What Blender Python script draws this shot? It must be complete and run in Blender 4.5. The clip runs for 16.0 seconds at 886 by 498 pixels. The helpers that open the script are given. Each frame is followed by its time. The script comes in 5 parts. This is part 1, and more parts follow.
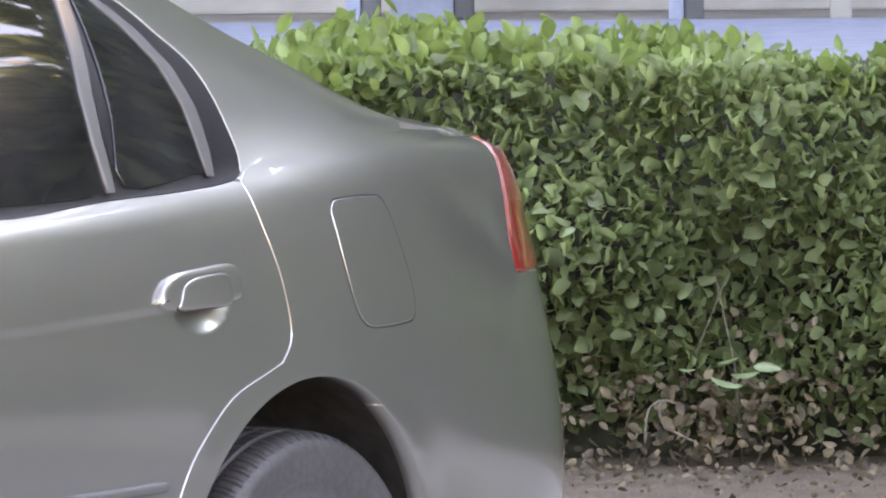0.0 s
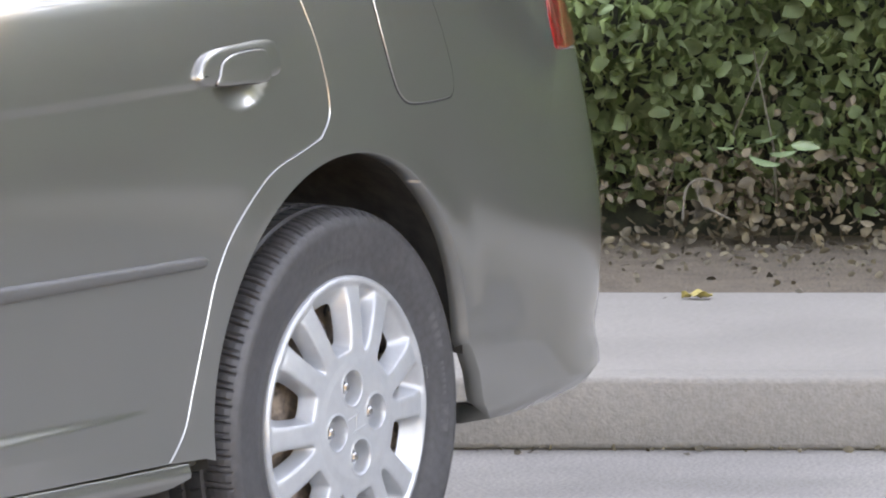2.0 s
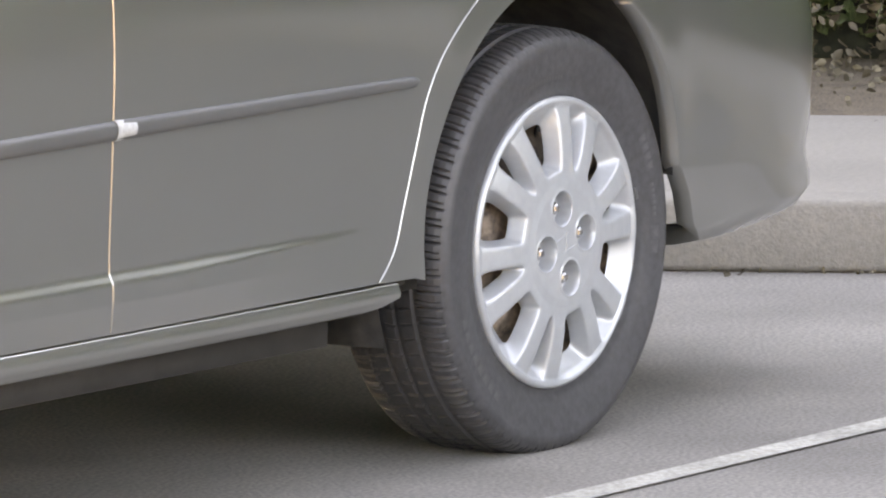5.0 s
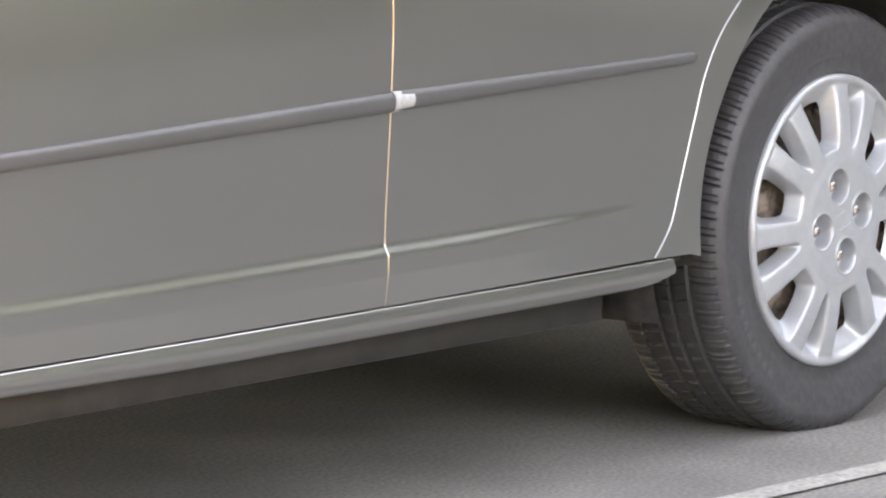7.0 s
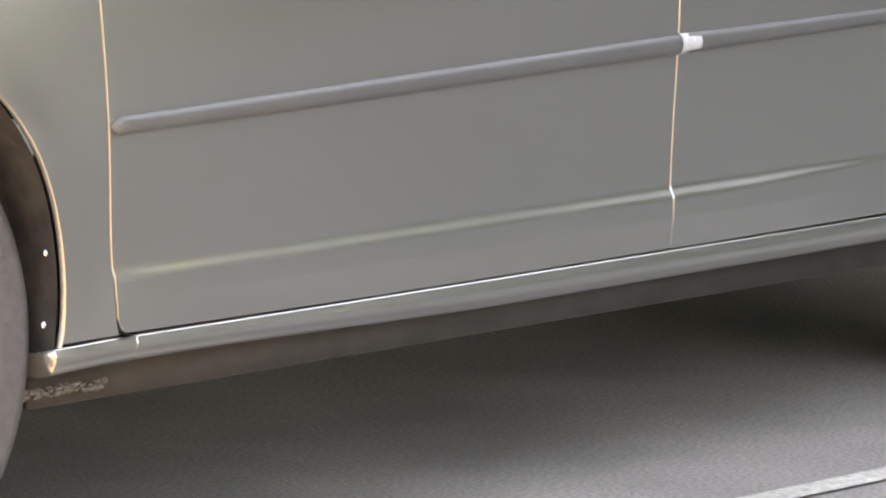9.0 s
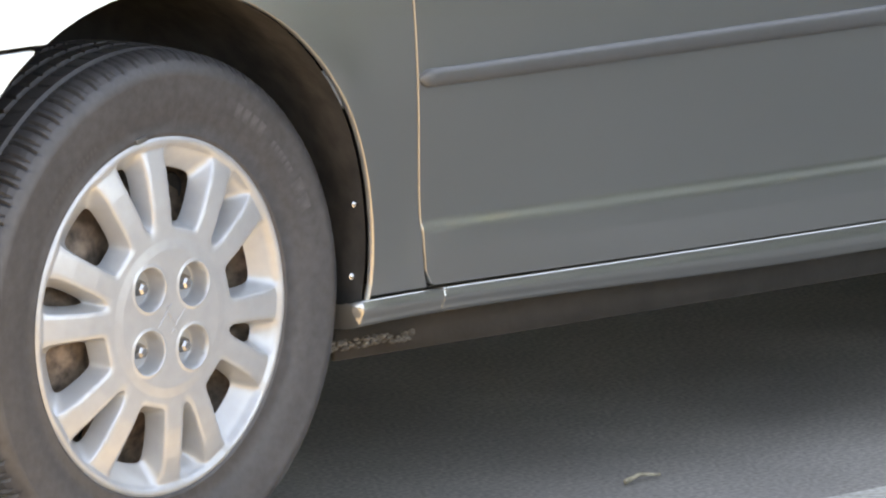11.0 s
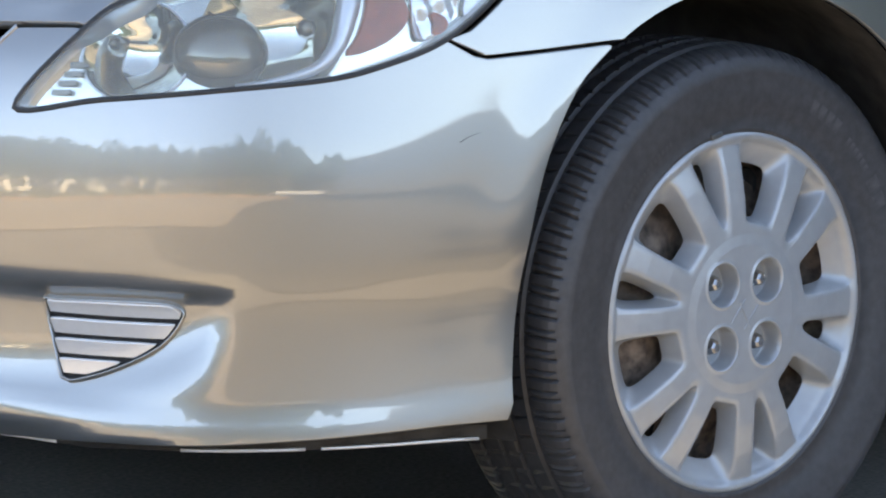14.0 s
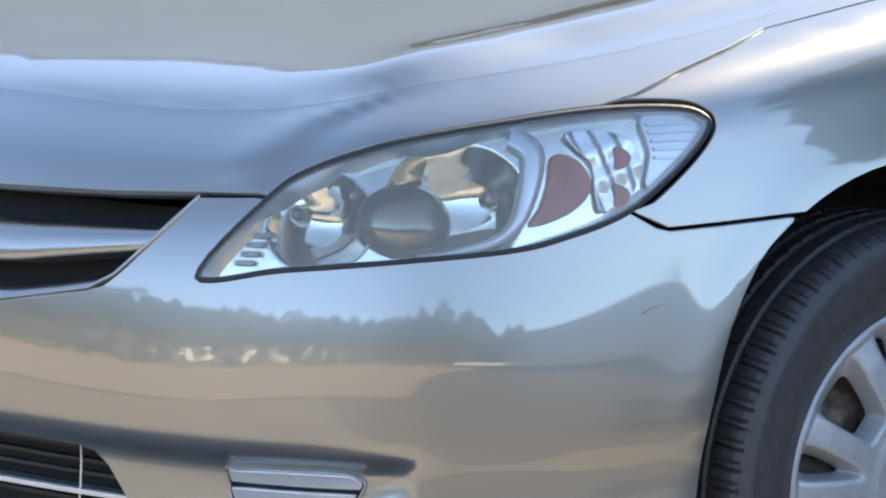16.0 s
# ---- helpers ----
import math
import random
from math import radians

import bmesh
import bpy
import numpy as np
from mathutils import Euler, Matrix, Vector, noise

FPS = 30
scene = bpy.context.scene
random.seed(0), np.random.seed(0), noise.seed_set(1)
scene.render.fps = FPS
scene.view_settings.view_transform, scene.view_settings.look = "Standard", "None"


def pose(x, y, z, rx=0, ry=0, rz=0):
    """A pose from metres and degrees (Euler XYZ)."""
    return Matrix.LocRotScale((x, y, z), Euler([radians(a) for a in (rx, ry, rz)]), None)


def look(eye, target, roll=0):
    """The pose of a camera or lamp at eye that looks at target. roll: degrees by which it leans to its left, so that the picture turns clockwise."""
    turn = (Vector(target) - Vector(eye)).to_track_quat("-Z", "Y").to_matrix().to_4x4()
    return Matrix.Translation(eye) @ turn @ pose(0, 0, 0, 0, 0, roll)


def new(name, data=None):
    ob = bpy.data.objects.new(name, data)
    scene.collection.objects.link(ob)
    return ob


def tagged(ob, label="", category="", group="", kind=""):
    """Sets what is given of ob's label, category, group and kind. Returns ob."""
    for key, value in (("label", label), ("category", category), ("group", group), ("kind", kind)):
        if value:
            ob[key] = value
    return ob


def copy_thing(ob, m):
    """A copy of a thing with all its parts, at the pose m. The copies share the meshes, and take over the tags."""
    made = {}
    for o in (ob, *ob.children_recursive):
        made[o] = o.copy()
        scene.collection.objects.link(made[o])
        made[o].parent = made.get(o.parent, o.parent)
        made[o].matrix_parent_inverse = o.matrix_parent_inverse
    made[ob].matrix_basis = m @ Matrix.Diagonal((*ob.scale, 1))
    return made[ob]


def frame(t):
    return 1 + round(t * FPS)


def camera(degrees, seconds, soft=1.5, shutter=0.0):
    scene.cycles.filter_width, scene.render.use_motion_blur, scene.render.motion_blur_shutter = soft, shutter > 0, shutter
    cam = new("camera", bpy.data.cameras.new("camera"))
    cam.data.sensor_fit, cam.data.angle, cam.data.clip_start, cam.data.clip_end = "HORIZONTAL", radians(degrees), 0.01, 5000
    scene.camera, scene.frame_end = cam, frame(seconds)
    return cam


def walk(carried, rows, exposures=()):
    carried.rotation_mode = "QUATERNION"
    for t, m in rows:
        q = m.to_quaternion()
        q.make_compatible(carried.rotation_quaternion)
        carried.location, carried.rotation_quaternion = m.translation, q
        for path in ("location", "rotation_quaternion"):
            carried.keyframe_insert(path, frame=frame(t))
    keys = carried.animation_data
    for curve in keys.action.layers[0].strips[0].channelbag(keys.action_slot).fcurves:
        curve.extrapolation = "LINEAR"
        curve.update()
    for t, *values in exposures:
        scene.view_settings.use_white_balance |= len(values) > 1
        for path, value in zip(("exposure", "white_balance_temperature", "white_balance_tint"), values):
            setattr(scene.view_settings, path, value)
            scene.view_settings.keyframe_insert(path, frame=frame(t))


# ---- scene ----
# The camera stands still and pans: seconds, heading, tilt, roll in degrees.
EYE = Vector((-6.024, -6.428, 1.554))
PAN = (
    (0, -58.012, -3.846, -0.542),
    (0.5, -58.100, -4.340, -0.465),
    (1, -58.107, -4.819, -0.411),
    (1.5, -57.964, -5.235, -0.317),
    (2, -57.700, -5.594, -0.268),
    (2.5, -57.472, -5.893, -0.267),
    (3, -57.289, -6.209, -0.233),
    (3.2, -57.219, -6.319, -0.216),
    (5.3, -55.755, -7.079, 0.054),
    (5.5, -55.548, -7.114, 0.112),
    (6, -55.002, -7.162, 0.281),
    (6.5, -54.434, -7.183, 0.438),
    (7, -53.858, -7.211, 0.573),
    (7.5, -53.306, -7.313, 0.665),
    (8, -52.733, -7.470, 0.752),
    (8.2, -52.516, -7.534, 0.777),
    (10.3, -50.036, -7.903, 0.937),
    (10.5, -49.793, -7.955, 0.942),
    (11, -49.176, -8.105, 0.931),
    (11.5, -48.442, -8.236, 0.922),
    (12, -47.564, -8.317, 0.972),
    (12.5, -46.704, -8.348, 1.020),
    (13, -45.915, -8.351, 1.012),
    (13.5, -45.230, -8.317, 1.040),
    (14, -44.629, -8.218, 1.074),
    (14.5, -44.077, -8.020, 1.119),
    (15, -43.606, -7.701, 1.213),
    (15.5, -43.308, -7.299, 1.159),
    (16, -43.163, -6.900, 1.127),
)
cam = camera(6.944, 16.0, soft=2.1)


def heading(yaw, tilt):
    a, b = radians(yaw), radians(tilt)
    return Vector((-math.sin(a) * math.cos(b), math.cos(a) * math.cos(b), math.sin(b)))


walk(cam, [(t, look(EYE, EYE + 10 * heading(yaw, tilt), roll)) for t, yaw, tilt, roll in PAN],
     exposures=((0.0, 5.1, 16000, 27), (1.2, 4.95, 17500, 24), (3.0, 4.85, 20500, 22), (6.0, 4.85, 23500, 23), (8.2, 4.85, 23500, 23), (10.5, 4.5, 18500, 17), (11.5, 3.9, 14500, 15), (12.5, 3.4, 11500, 13), (14.0, 3.2, 9800, 11), (16.0, 2.8, 8000, 8)))

# ---- sky and sun ----
SUN_FROM = Vector((0.80, 0.10, 0.59)).normalized()
world = bpy.data.worlds.new("sky")
scene.world = world
world.use_nodes = True
wn = world.node_tree
sky = wn.nodes.new("ShaderNodeTexSky")
sky.sky_type, sky.sun_disc = "NISHITA", False
sky.sun_elevation = math.asin(SUN_FROM.z)
sky.sun_rotation = math.atan2(SUN_FROM.x, SUN_FROM.y)
sky.air_density, sky.dust_density = 0.52, 0.02
sky.ozone_density, sky.altitude = 1.6, 800
wn.links.new(sky.outputs["Color"], wn.nodes["Background"].inputs["Color"])
wn.nodes["Background"].inputs["Strength"].default_value = 0.145
sun = new("sun", bpy.data.lights.new("sun", "SUN"))
sun.data.energy, sun.data.angle, sun.data.color = 3.3, radians(0.6), (1.0, 0.92, 0.80)
sun.matrix_world = look(SUN_FROM * 30, (0, 0, 0))


# ---- materials ----
def material(name, color, rough=0.5, metal=0.0, spec=0.5, coat=0.0, scale=40.0, vary=0.12, bump=0.0, bump_scale=None,
             color2=None, big=None, big_amount=0.0, randomise=0.0):
    """A surface with grain at one scale, blotches at another and a fine relief."""
    m = bpy.data.materials.new(name)
    m.use_nodes = True
    n, l = m.node_tree.nodes, m.node_tree.links
    b = n["Principled BSDF"]
    b.inputs["Roughness"].default_value = rough
    b.inputs["Metallic"].default_value = metal
    b.inputs["Specular IOR Level"].default_value = spec
    b.inputs["Coat Weight"].default_value = coat
    b.inputs["Coat Roughness"].default_value = 0.03
    co = n.new("ShaderNodeTexCoord")
    tex = n.new("ShaderNodeTexNoise")
    tex.inputs["Scale"].default_value, tex.inputs["Detail"].default_value = scale, 6
    l.new(co.outputs["Object"], tex.inputs["Vector"])
    ramp = n.new("ShaderNodeMix")
    ramp.data_type = "RGBA"
    c2 = color2 or tuple(max(0.0, c * (1 - 2.2 * vary)) for c in color)
    c1 = tuple(min(1.0, c * (1 + vary)) for c in color)
    ramp.inputs["A"].default_value, ramp.inputs["B"].default_value = (*c2, 1), (*c1, 1)
    rr = n.new("ShaderNodeMapRange")
    rr.inputs["From Min"].default_value, rr.inputs["From Max"].default_value = 0.3, 0.7
    l.new(tex.outputs["Fac"], rr.inputs["Value"])
    l.new(rr.outputs["Result"], ramp.inputs["Factor"])
    out = ramp.outputs["Result"]
    if big_amount:
        t2 = n.new("ShaderNodeTexNoise")
        t2.inputs["Scale"].default_value, t2.inputs["Detail"].default_value = big or scale / 12, 4
        l.new(co.outputs["Object"], t2.inputs["Vector"])
        hsv = n.new("ShaderNodeHueSaturation")
        mr = n.new("ShaderNodeMapRange")
        mr.inputs["From Min"].default_value, mr.inputs["From Max"].default_value = 0.3, 0.7
        mr.inputs["To Min"].default_value, mr.inputs["To Max"].default_value = 1 - big_amount, 1 + big_amount
        l.new(t2.outputs["Fac"], mr.inputs["Value"])
        l.new(mr.outputs["Result"], hsv.inputs["Value"])
        l.new(out, hsv.inputs["Color"])
        out = hsv.outputs["Color"]
    if randomise:
        info = n.new("ShaderNodeNewGeometry")
        hs = n.new("ShaderNodeHueSaturation")
        m2 = n.new("ShaderNodeMapRange")
        m2.inputs["To Min"].default_value, m2.inputs["To Max"].default_value = 1 - randomise, 1 + randomise
        l.new(info.outputs["Random Per Island"], m2.inputs["Value"])
        l.new(m2.outputs["Result"], hs.inputs["Value"])
        l.new(out, hs.inputs["Color"])
        out = hs.outputs["Color"]
    l.new(out, b.inputs["Base Color"])
    if bump:
        bt = n.new("ShaderNodeTexNoise")
        bt.inputs["Scale"].default_value, bt.inputs["Detail"].default_value = bump_scale or scale, 5
        l.new(co.outputs["Object"], bt.inputs["Vector"])
        bn = n.new("ShaderNodeBump")
        bn.inputs["Strength"].default_value, bn.inputs["Distance"].default_value = bump, 0.01
        l.new(bt.outputs["Fac"], bn.inputs["Height"])
        l.new(bn.outputs["Normal"], b.inputs["Normal"])
    return m


def translucent(m, share, color):
    """Lets a leaf glow with the light behind it."""
    n, l = m.node_tree.nodes, m.node_tree.links
    t, mix = n.new("ShaderNodeBsdfTranslucent"), n.new("ShaderNodeMixShader")
    t.inputs["Color"].default_value = (*color, 1)
    mix.inputs["Fac"].default_value = share
    l.new(n["Principled BSDF"].outputs["BSDF"], mix.inputs[1])
    l.new(t.outputs["BSDF"], mix.inputs[2])
    l.new(mix.outputs["Shader"], n["Material Output"].inputs["Surface"])


def lens_material(name, tint):
    """A thin clear shell: it lets light straight through and gleams by its angle."""
    m = bpy.data.materials.new(name)
    m.use_nodes = True
    n, l = m.node_tree.nodes, m.node_tree.links
    tr, gl, mix, fr = n.new("ShaderNodeBsdfTransparent"), n.new("ShaderNodeBsdfGlossy"), n.new("ShaderNodeMixShader"), n.new("ShaderNodeFresnel")
    tr.inputs["Color"].default_value = (*tint, 1)
    gl.inputs["Roughness"].default_value = 0.015
    fr.inputs["IOR"].default_value = 1.5
    l.new(fr.outputs["Fac"], mix.inputs["Fac"])
    l.new(tr.outputs["BSDF"], mix.inputs[1])
    l.new(gl.outputs["BSDF"], mix.inputs[2])
    # a slight bloom in the aged plastic
    haze, veil = n.new("ShaderNodeBsdfDiffuse"), n.new("ShaderNodeMixShader")
    haze.inputs["Color"].default_value = (0.80, 0.80, 0.72, 1)
    veil.inputs["Fac"].default_value = 0.13
    l.new(mix.outputs["Shader"], veil.inputs[1])
    l.new(haze.outputs["BSDF"], veil.inputs[2])
    l.new(veil.outputs["Shader"], n["Material Output"].inputs["Surface"])
    return m


PAINT = material("warm grey metallic paint", (0.275, 0.275, 0.262), 0.31, 0.85, 0.5, 1.0, scale=900, vary=0.012, big=3, big_amount=0.02)
PAINT.node_tree.nodes["Principled BSDF"].inputs["Coat IOR"].default_value = 1.8
STRIP = material("dull grey strip", (0.080, 0.082, 0.082), 0.4, 0.15, 0.3, 0.05, scale=90, vary=0.02, big=6, big_amount=0.06)
DARK_PLASTIC = material("black plastic", (0.02, 0.021, 0.022), 0.55, scale=200, vary=0.2, bump=0.1)
# near-black stand-in for the shade in gaps and openings
GAP_SHADE = material("dark primed steel", (0.012, 0.012, 0.012), 0.8, scale=60)
FRAME_BLACK = material("black window trim", (0.010, 0.010, 0.012), 0.35, spec=0.3, scale=150, vary=0.2)
LINER = material("dusty black liner", (0.03, 0.028, 0.026), 0.85, scale=30, vary=0.3, bump=0.3)
UNDERBODY = material("dusty underbody", (0.035, 0.032, 0.03), 0.9, scale=20, vary=0.12, bump=0.3)
RUBBER = material("worn tyre rubber", (0.045, 0.045, 0.048), 0.5, scale=90, vary=0.14, big=6, big_amount=0.1, bump=0.05)
RUBBER_TEXT = material("raised tyre rubber", (0.065, 0.065, 0.068), 0.5, scale=90, vary=0.2)
COVER = material("silver painted plastic", (0.345, 0.365, 0.38), 0.34, 0.35, 0.5, 0.15, scale=60, vary=0.03, big=8, big_amount=0.05)
RUST = material("rusty brown steel wheel", (0.20, 0.15, 0.12), 0.7, 0.3, scale=60, vary=0.35, big=9, big_amount=0.3, bump=0.2)
NUT = material("dull zinc", (0.5, 0.5, 0.5), 0.25, 0.9, scale=100)
SATIN = material("satin silver plastic", (0.70, 0.70, 0.69), 0.28, 0.5, scale=120, vary=0.015)
AMBER = material("amber lens", (0.42, 0.055, 0.010), 0.3, coat=0.1, scale=80, vary=0.15)
RED_LENS = material("red tail lens", (0.22, 0.012, 0.012), 0.1, coat=1.0, scale=80, vary=0.15)
PALE_LENS = material("pale red lens", (0.25, 0.06, 0.045), 0.18, coat=0.6, scale=80, vary=0.15)
GLASS_DARK = material("dark tinted glass", (0.012, 0.013, 0.014), 0.04, spec=0.6, scale=8, vary=0.3)
LENS = lens_material("clear lamp lens", (0.96, 0.98, 1.0))
TAPE = material("pale clear film", (0.36, 0.37, 0.37), 0.35, scale=120, vary=0.1, bump=0.1)
ASPHALT = material("worn asphalt", (0.20, 0.185, 0.168), 0.92, scale=140, vary=0.2, big=2.2, big_amount=0.22, bump=0.12, bump_scale=320)
DIMMED_ASPHALT = material("dark asphalt", (0.095, 0.092, 0.088), 0.9, scale=120, vary=0.2, big=1.5, big_amount=0.2, bump=0.12, bump_scale=300)
LINE_PAINT = material("worn white road paint", (0.36, 0.345, 0.31), 0.85, scale=120, vary=0.18, big=7, big_amount=0.2, bump=0.3)
CONCRETE = material("pale concrete", (0.215, 0.195, 0.172), 0.9, scale=90, vary=0.07, big=2.0, big_amount=0.12, bump=0.3, bump_scale=180)
DIRT = material("dry brown soil", (0.15, 0.112, 0.080), 0.95, scale=170, vary=0.38, big=14, big_amount=0.25, bump=0.9, bump_scale=260)
LEAF = material("hedge leaf", (0.18, 0.235, 0.135), 0.38, spec=0.45, scale=25, vary=0.25, randomise=0.45)
LEAF_YOUNG = material("young hedge leaf", (0.12, 0.185, 0.06), 0.42, spec=0.45, scale=25, vary=0.2, randomise=0.35)
LEAF_DRY = material("dry leaf", (0.09, 0.07, 0.042), 0.7, scale=30, vary=0.3, randomise=0.4)
translucent(LEAF, 0.5, (0.30, 0.40, 0.17))
translucent(LEAF_YOUNG, 0.35, (0.20, 0.30, 0.08))
LEAF_PALE = material("pale shoot leaf", (0.10, 0.15, 0.075), 0.35, spec=0.5, scale=25, vary=0.15, randomise=0.15)
LEAF_BROWN = material("withered brown leaf", (0.095, 0.072, 0.042), 0.7, scale=30, vary=0.3, randomise=0.45)
TWIG_PALE = material("pale bare twig", (0.10, 0.085, 0.065), 0.8, scale=60, vary=0.3)
SHADED_GROWTH = material("dark inner growth", (0.030, 0.034, 0.020), 0.9, scale=25, vary=0.4, bump=0.6)
TWIG = material("brown twig", (0.07, 0.06, 0.04), 0.85, scale=60, vary=0.3)
WALL_PALE = material("pale rendered wall", (0.26, 0.258, 0.252), 0.9, scale=3, vary=0.08, big=0.4, big_amount=0.08)
BLUE_GREY = material("blue-grey painted post", (0.15, 0.19, 0.26), 0.7, scale=6, vary=0.1)
SIDE_SHADE = material("dark doorway", (0.05, 0.055, 0.06), 0.8, scale=6, vary=0.1)
ROOF = material("grey roof sheet", (0.30, 0.30, 0.29), 0.7, scale=4, vary=0.12)
FAR_LEAF = material("tree foliage", (0.075, 0.115, 0.065), 0.6, scale=6, vary=0.25, randomise=0.4)
translucent(FAR_LEAF, 0.35, (0.11, 0.17, 0.08))
BARK = material("bark", (0.10, 0.08, 0.06), 0.9, scale=12, vary=0.3, bump=0.5)
SHRUB = material("dry olive shrub leaf", (0.21, 0.20, 0.10), 0.7, scale=8, vary=0.25, randomise=0.4)
SAND = material("dry sandy verge", (0.50, 0.31, 0.17), 0.95, scale=3, vary=0.2, big=0.5, big_amount=0.15)
PALE_PAVING = material("pale sunlit paving", (0.80, 0.78, 0.73), 0.9, scale=3, vary=0.08, big=0.4, big_amount=0.08)
DUST = material("dusty pale earth", (0.31, 0.26, 0.21), 0.95, scale=4, vary=0.12, big=0.6, big_amount=0.1)
HORIZON_WALL = material("blue-grey sheet wall", (0.30, 0.34, 0.39), 0.7, scale=2, vary=0.06, big=0.3, big_amount=0.06)
STRAW = material("pale straw twig", (0.30, 0.26, 0.19), 0.8, scale=90, vary=0.2)
MUD = material("dried mud", (0.11, 0.10, 0.088), 0.95, scale=120, vary=0.25, bump=0.4)


# ---- building helpers ----
def finish(bm, name, mat, smooth=True):
    me = bpy.data.meshes.new(name)
    bm.to_mesh(me)
    bm.free()
    if smooth:
        me.polygons.foreach_set("use_smooth", [True] * len(me.polygons))
    for m in (mat if isinstance(mat, (list, tuple)) else (mat,)):
        me.materials.append(m)
    return me


def part(name, bm, mat, parent=None, label="", smooth=True):
    """Links a bmesh or a mesh as one object under a thing or a part."""
    me = bm if isinstance(bm, bpy.types.Mesh) else finish(bm, name, mat, smooth)
    ob = new(name, me)
    if parent:
        ob.parent = parent
    return tagged(ob, label)


def box(lo, hi, bevel=0.0, m=None):
    bm = bmesh.new()
    bmesh.ops.create_cube(bm, size=1)
    for v in bm.verts:
        v.co = Vector([lo[i] + (v.co[i] + 0.5) * (hi[i] - lo[i]) for i in range(3)])
    if bevel:
        bmesh.ops.bevel(bm, geom=bm.edges[:], offset=bevel, segments=2, affect="EDGES", profile=0.6)
    if m:
        bm.transform(m)
    return bm


def from_grid(pts, close_u=False, close_v=False):
    """A bmesh of quads from an array of points (rows, columns, 3)."""
    bm = bmesh.new()
    nu, nv = pts.shape[:2]
    vs = [[bm.verts.new(pts[i, j]) for j in range(nv)] for i in range(nu)]
    for i in range(nu if close_u else nu - 1):
        for j in range(nv if close_v else nv - 1):
            a, b = (i + 1) % nu, (j + 1) % nv
            bm.faces.new((vs[i][j], vs[i][b], vs[a][b], vs[a][j]))
    return bm


def join_bm(*bms):
    out = bmesh.new()
    for b in bms:
        me = bpy.data.meshes.new("t")
        b.to_mesh(me)
        b.free()
        out.from_mesh(me)
        bpy.data.meshes.remove(me)
    return out


def tube(points, r, sides=8, taper=1.0, flat=1.0):
    """A bent round bar along points, closed at its ends."""
    pts = [Vector(p) for p in points]
    rows = []
    up = Vector((0.13, 0.21, 0.97)).normalized()
    for i, p in enumerate(pts):
        d = (pts[min(i + 1, len(pts) - 1)] - pts[max(i - 1, 0)]).normalized()
        a = d.cross(up).normalized()
        b = d.cross(a)
        k = r * (1 + (taper - 1) * i / max(1, len(pts) - 1))
        rows.append([p + k * (math.cos(q) * a + flat * math.sin(q) * b) for q in np.linspace(0, 2 * math.pi, sides, endpoint=False)])
    bm = from_grid(np.array([[tuple(v) for v in row] for row in rows]), close_v=True)
    bm.verts.ensure_lookup_table()
    n = len(bm.verts)
    bm.faces.new([bm.verts[i] for i in range(sides)])
    bm.faces.new([bm.verts[i] for i in range(n - 1, n - 1 - sides, -1)])
    bmesh.ops.recalc_face_normals(bm, faces=bm.faces[:])
    return bm


def revolve(profile, segs, axis="y"):
    """Turns (radius, offset) points round the y axis."""
    a = np.linspace(0, 2 * math.pi, segs, endpoint=False)
    pts = np.array([[(r * math.cos(t), o, r * math.sin(t)) for r, o in profile] for t in a])
    bm = from_grid(pts, close_u=True)
    bmesh.ops.recalc_face_normals(bm, faces=bm.faces[:])
    return bm


def smooth_path(ctrl, per=8, closed=False):
    """Points on a Catmull-Rom curve through ctrl (rows of 2 or 3 numbers)."""
    c = np.asarray(ctrl, float)
    n = len(c)
    out = []
    for i in range(n if closed else n - 1):
        p = [c[(i + k) % n] if closed else c[min(max(i + k, 0), n - 1)] for k in (-1, 0, 1, 2)]
        for t in np.linspace(0, 1, per, endpoint=False):
            out.append(0.5 * (2 * p[1] + (p[2] - p[0]) * t + (2 * p[0] - 5 * p[1] + 4 * p[2] - p[3]) * t * t
                              + (3 * p[1] - p[0] - 3 * p[2] + p[3]) * t ** 3))
    if not closed:
        out.append(c[-1])
    return np.array(out)


def hermite(xs, ys, x, slopes=None):
    """Smooth curve through (xs, ys) at x; ys may have more columns."""
    xs, ys, x = np.asarray(xs, float), np.asarray(ys, float), np.asarray(x, float)
    d = np.diff(ys, axis=0) / np.diff(xs).reshape((-1,) + (1,) * (ys.ndim - 1))
    h = np.diff(xs).reshape((-1,) + (1,) * (ys.ndim - 1))
    m = np.empty_like(ys)
    m[1:-1] = (d[:-1] * h[1:] + d[1:] * h[:-1]) / (h[1:] + h[:-1])
    m[0], m[-1] = d[0], d[-1]
    if slopes:
        m[0], m[-1] = slopes[0], slopes[1]
    i = np.clip(np.searchsorted(xs, x, side="right") - 1, 0, len(xs) - 2)
    hh = xs[i + 1] - xs[i]
    t = np.clip((x - xs[i]) / hh, 0, 1)
    sh = t.shape + (1,) * (ys.ndim - 1)
    t, hh = t.reshape(sh), hh.reshape(sh)
    return ((2 * t ** 3 - 3 * t ** 2 + 1) * ys[i] + (t ** 3 - 2 * t ** 2 + t) * hh * m[i]
            + (3 * t ** 2 - 2 * t ** 3) * ys[i + 1] + (t ** 3 - t ** 2) * hh * m[i + 1])


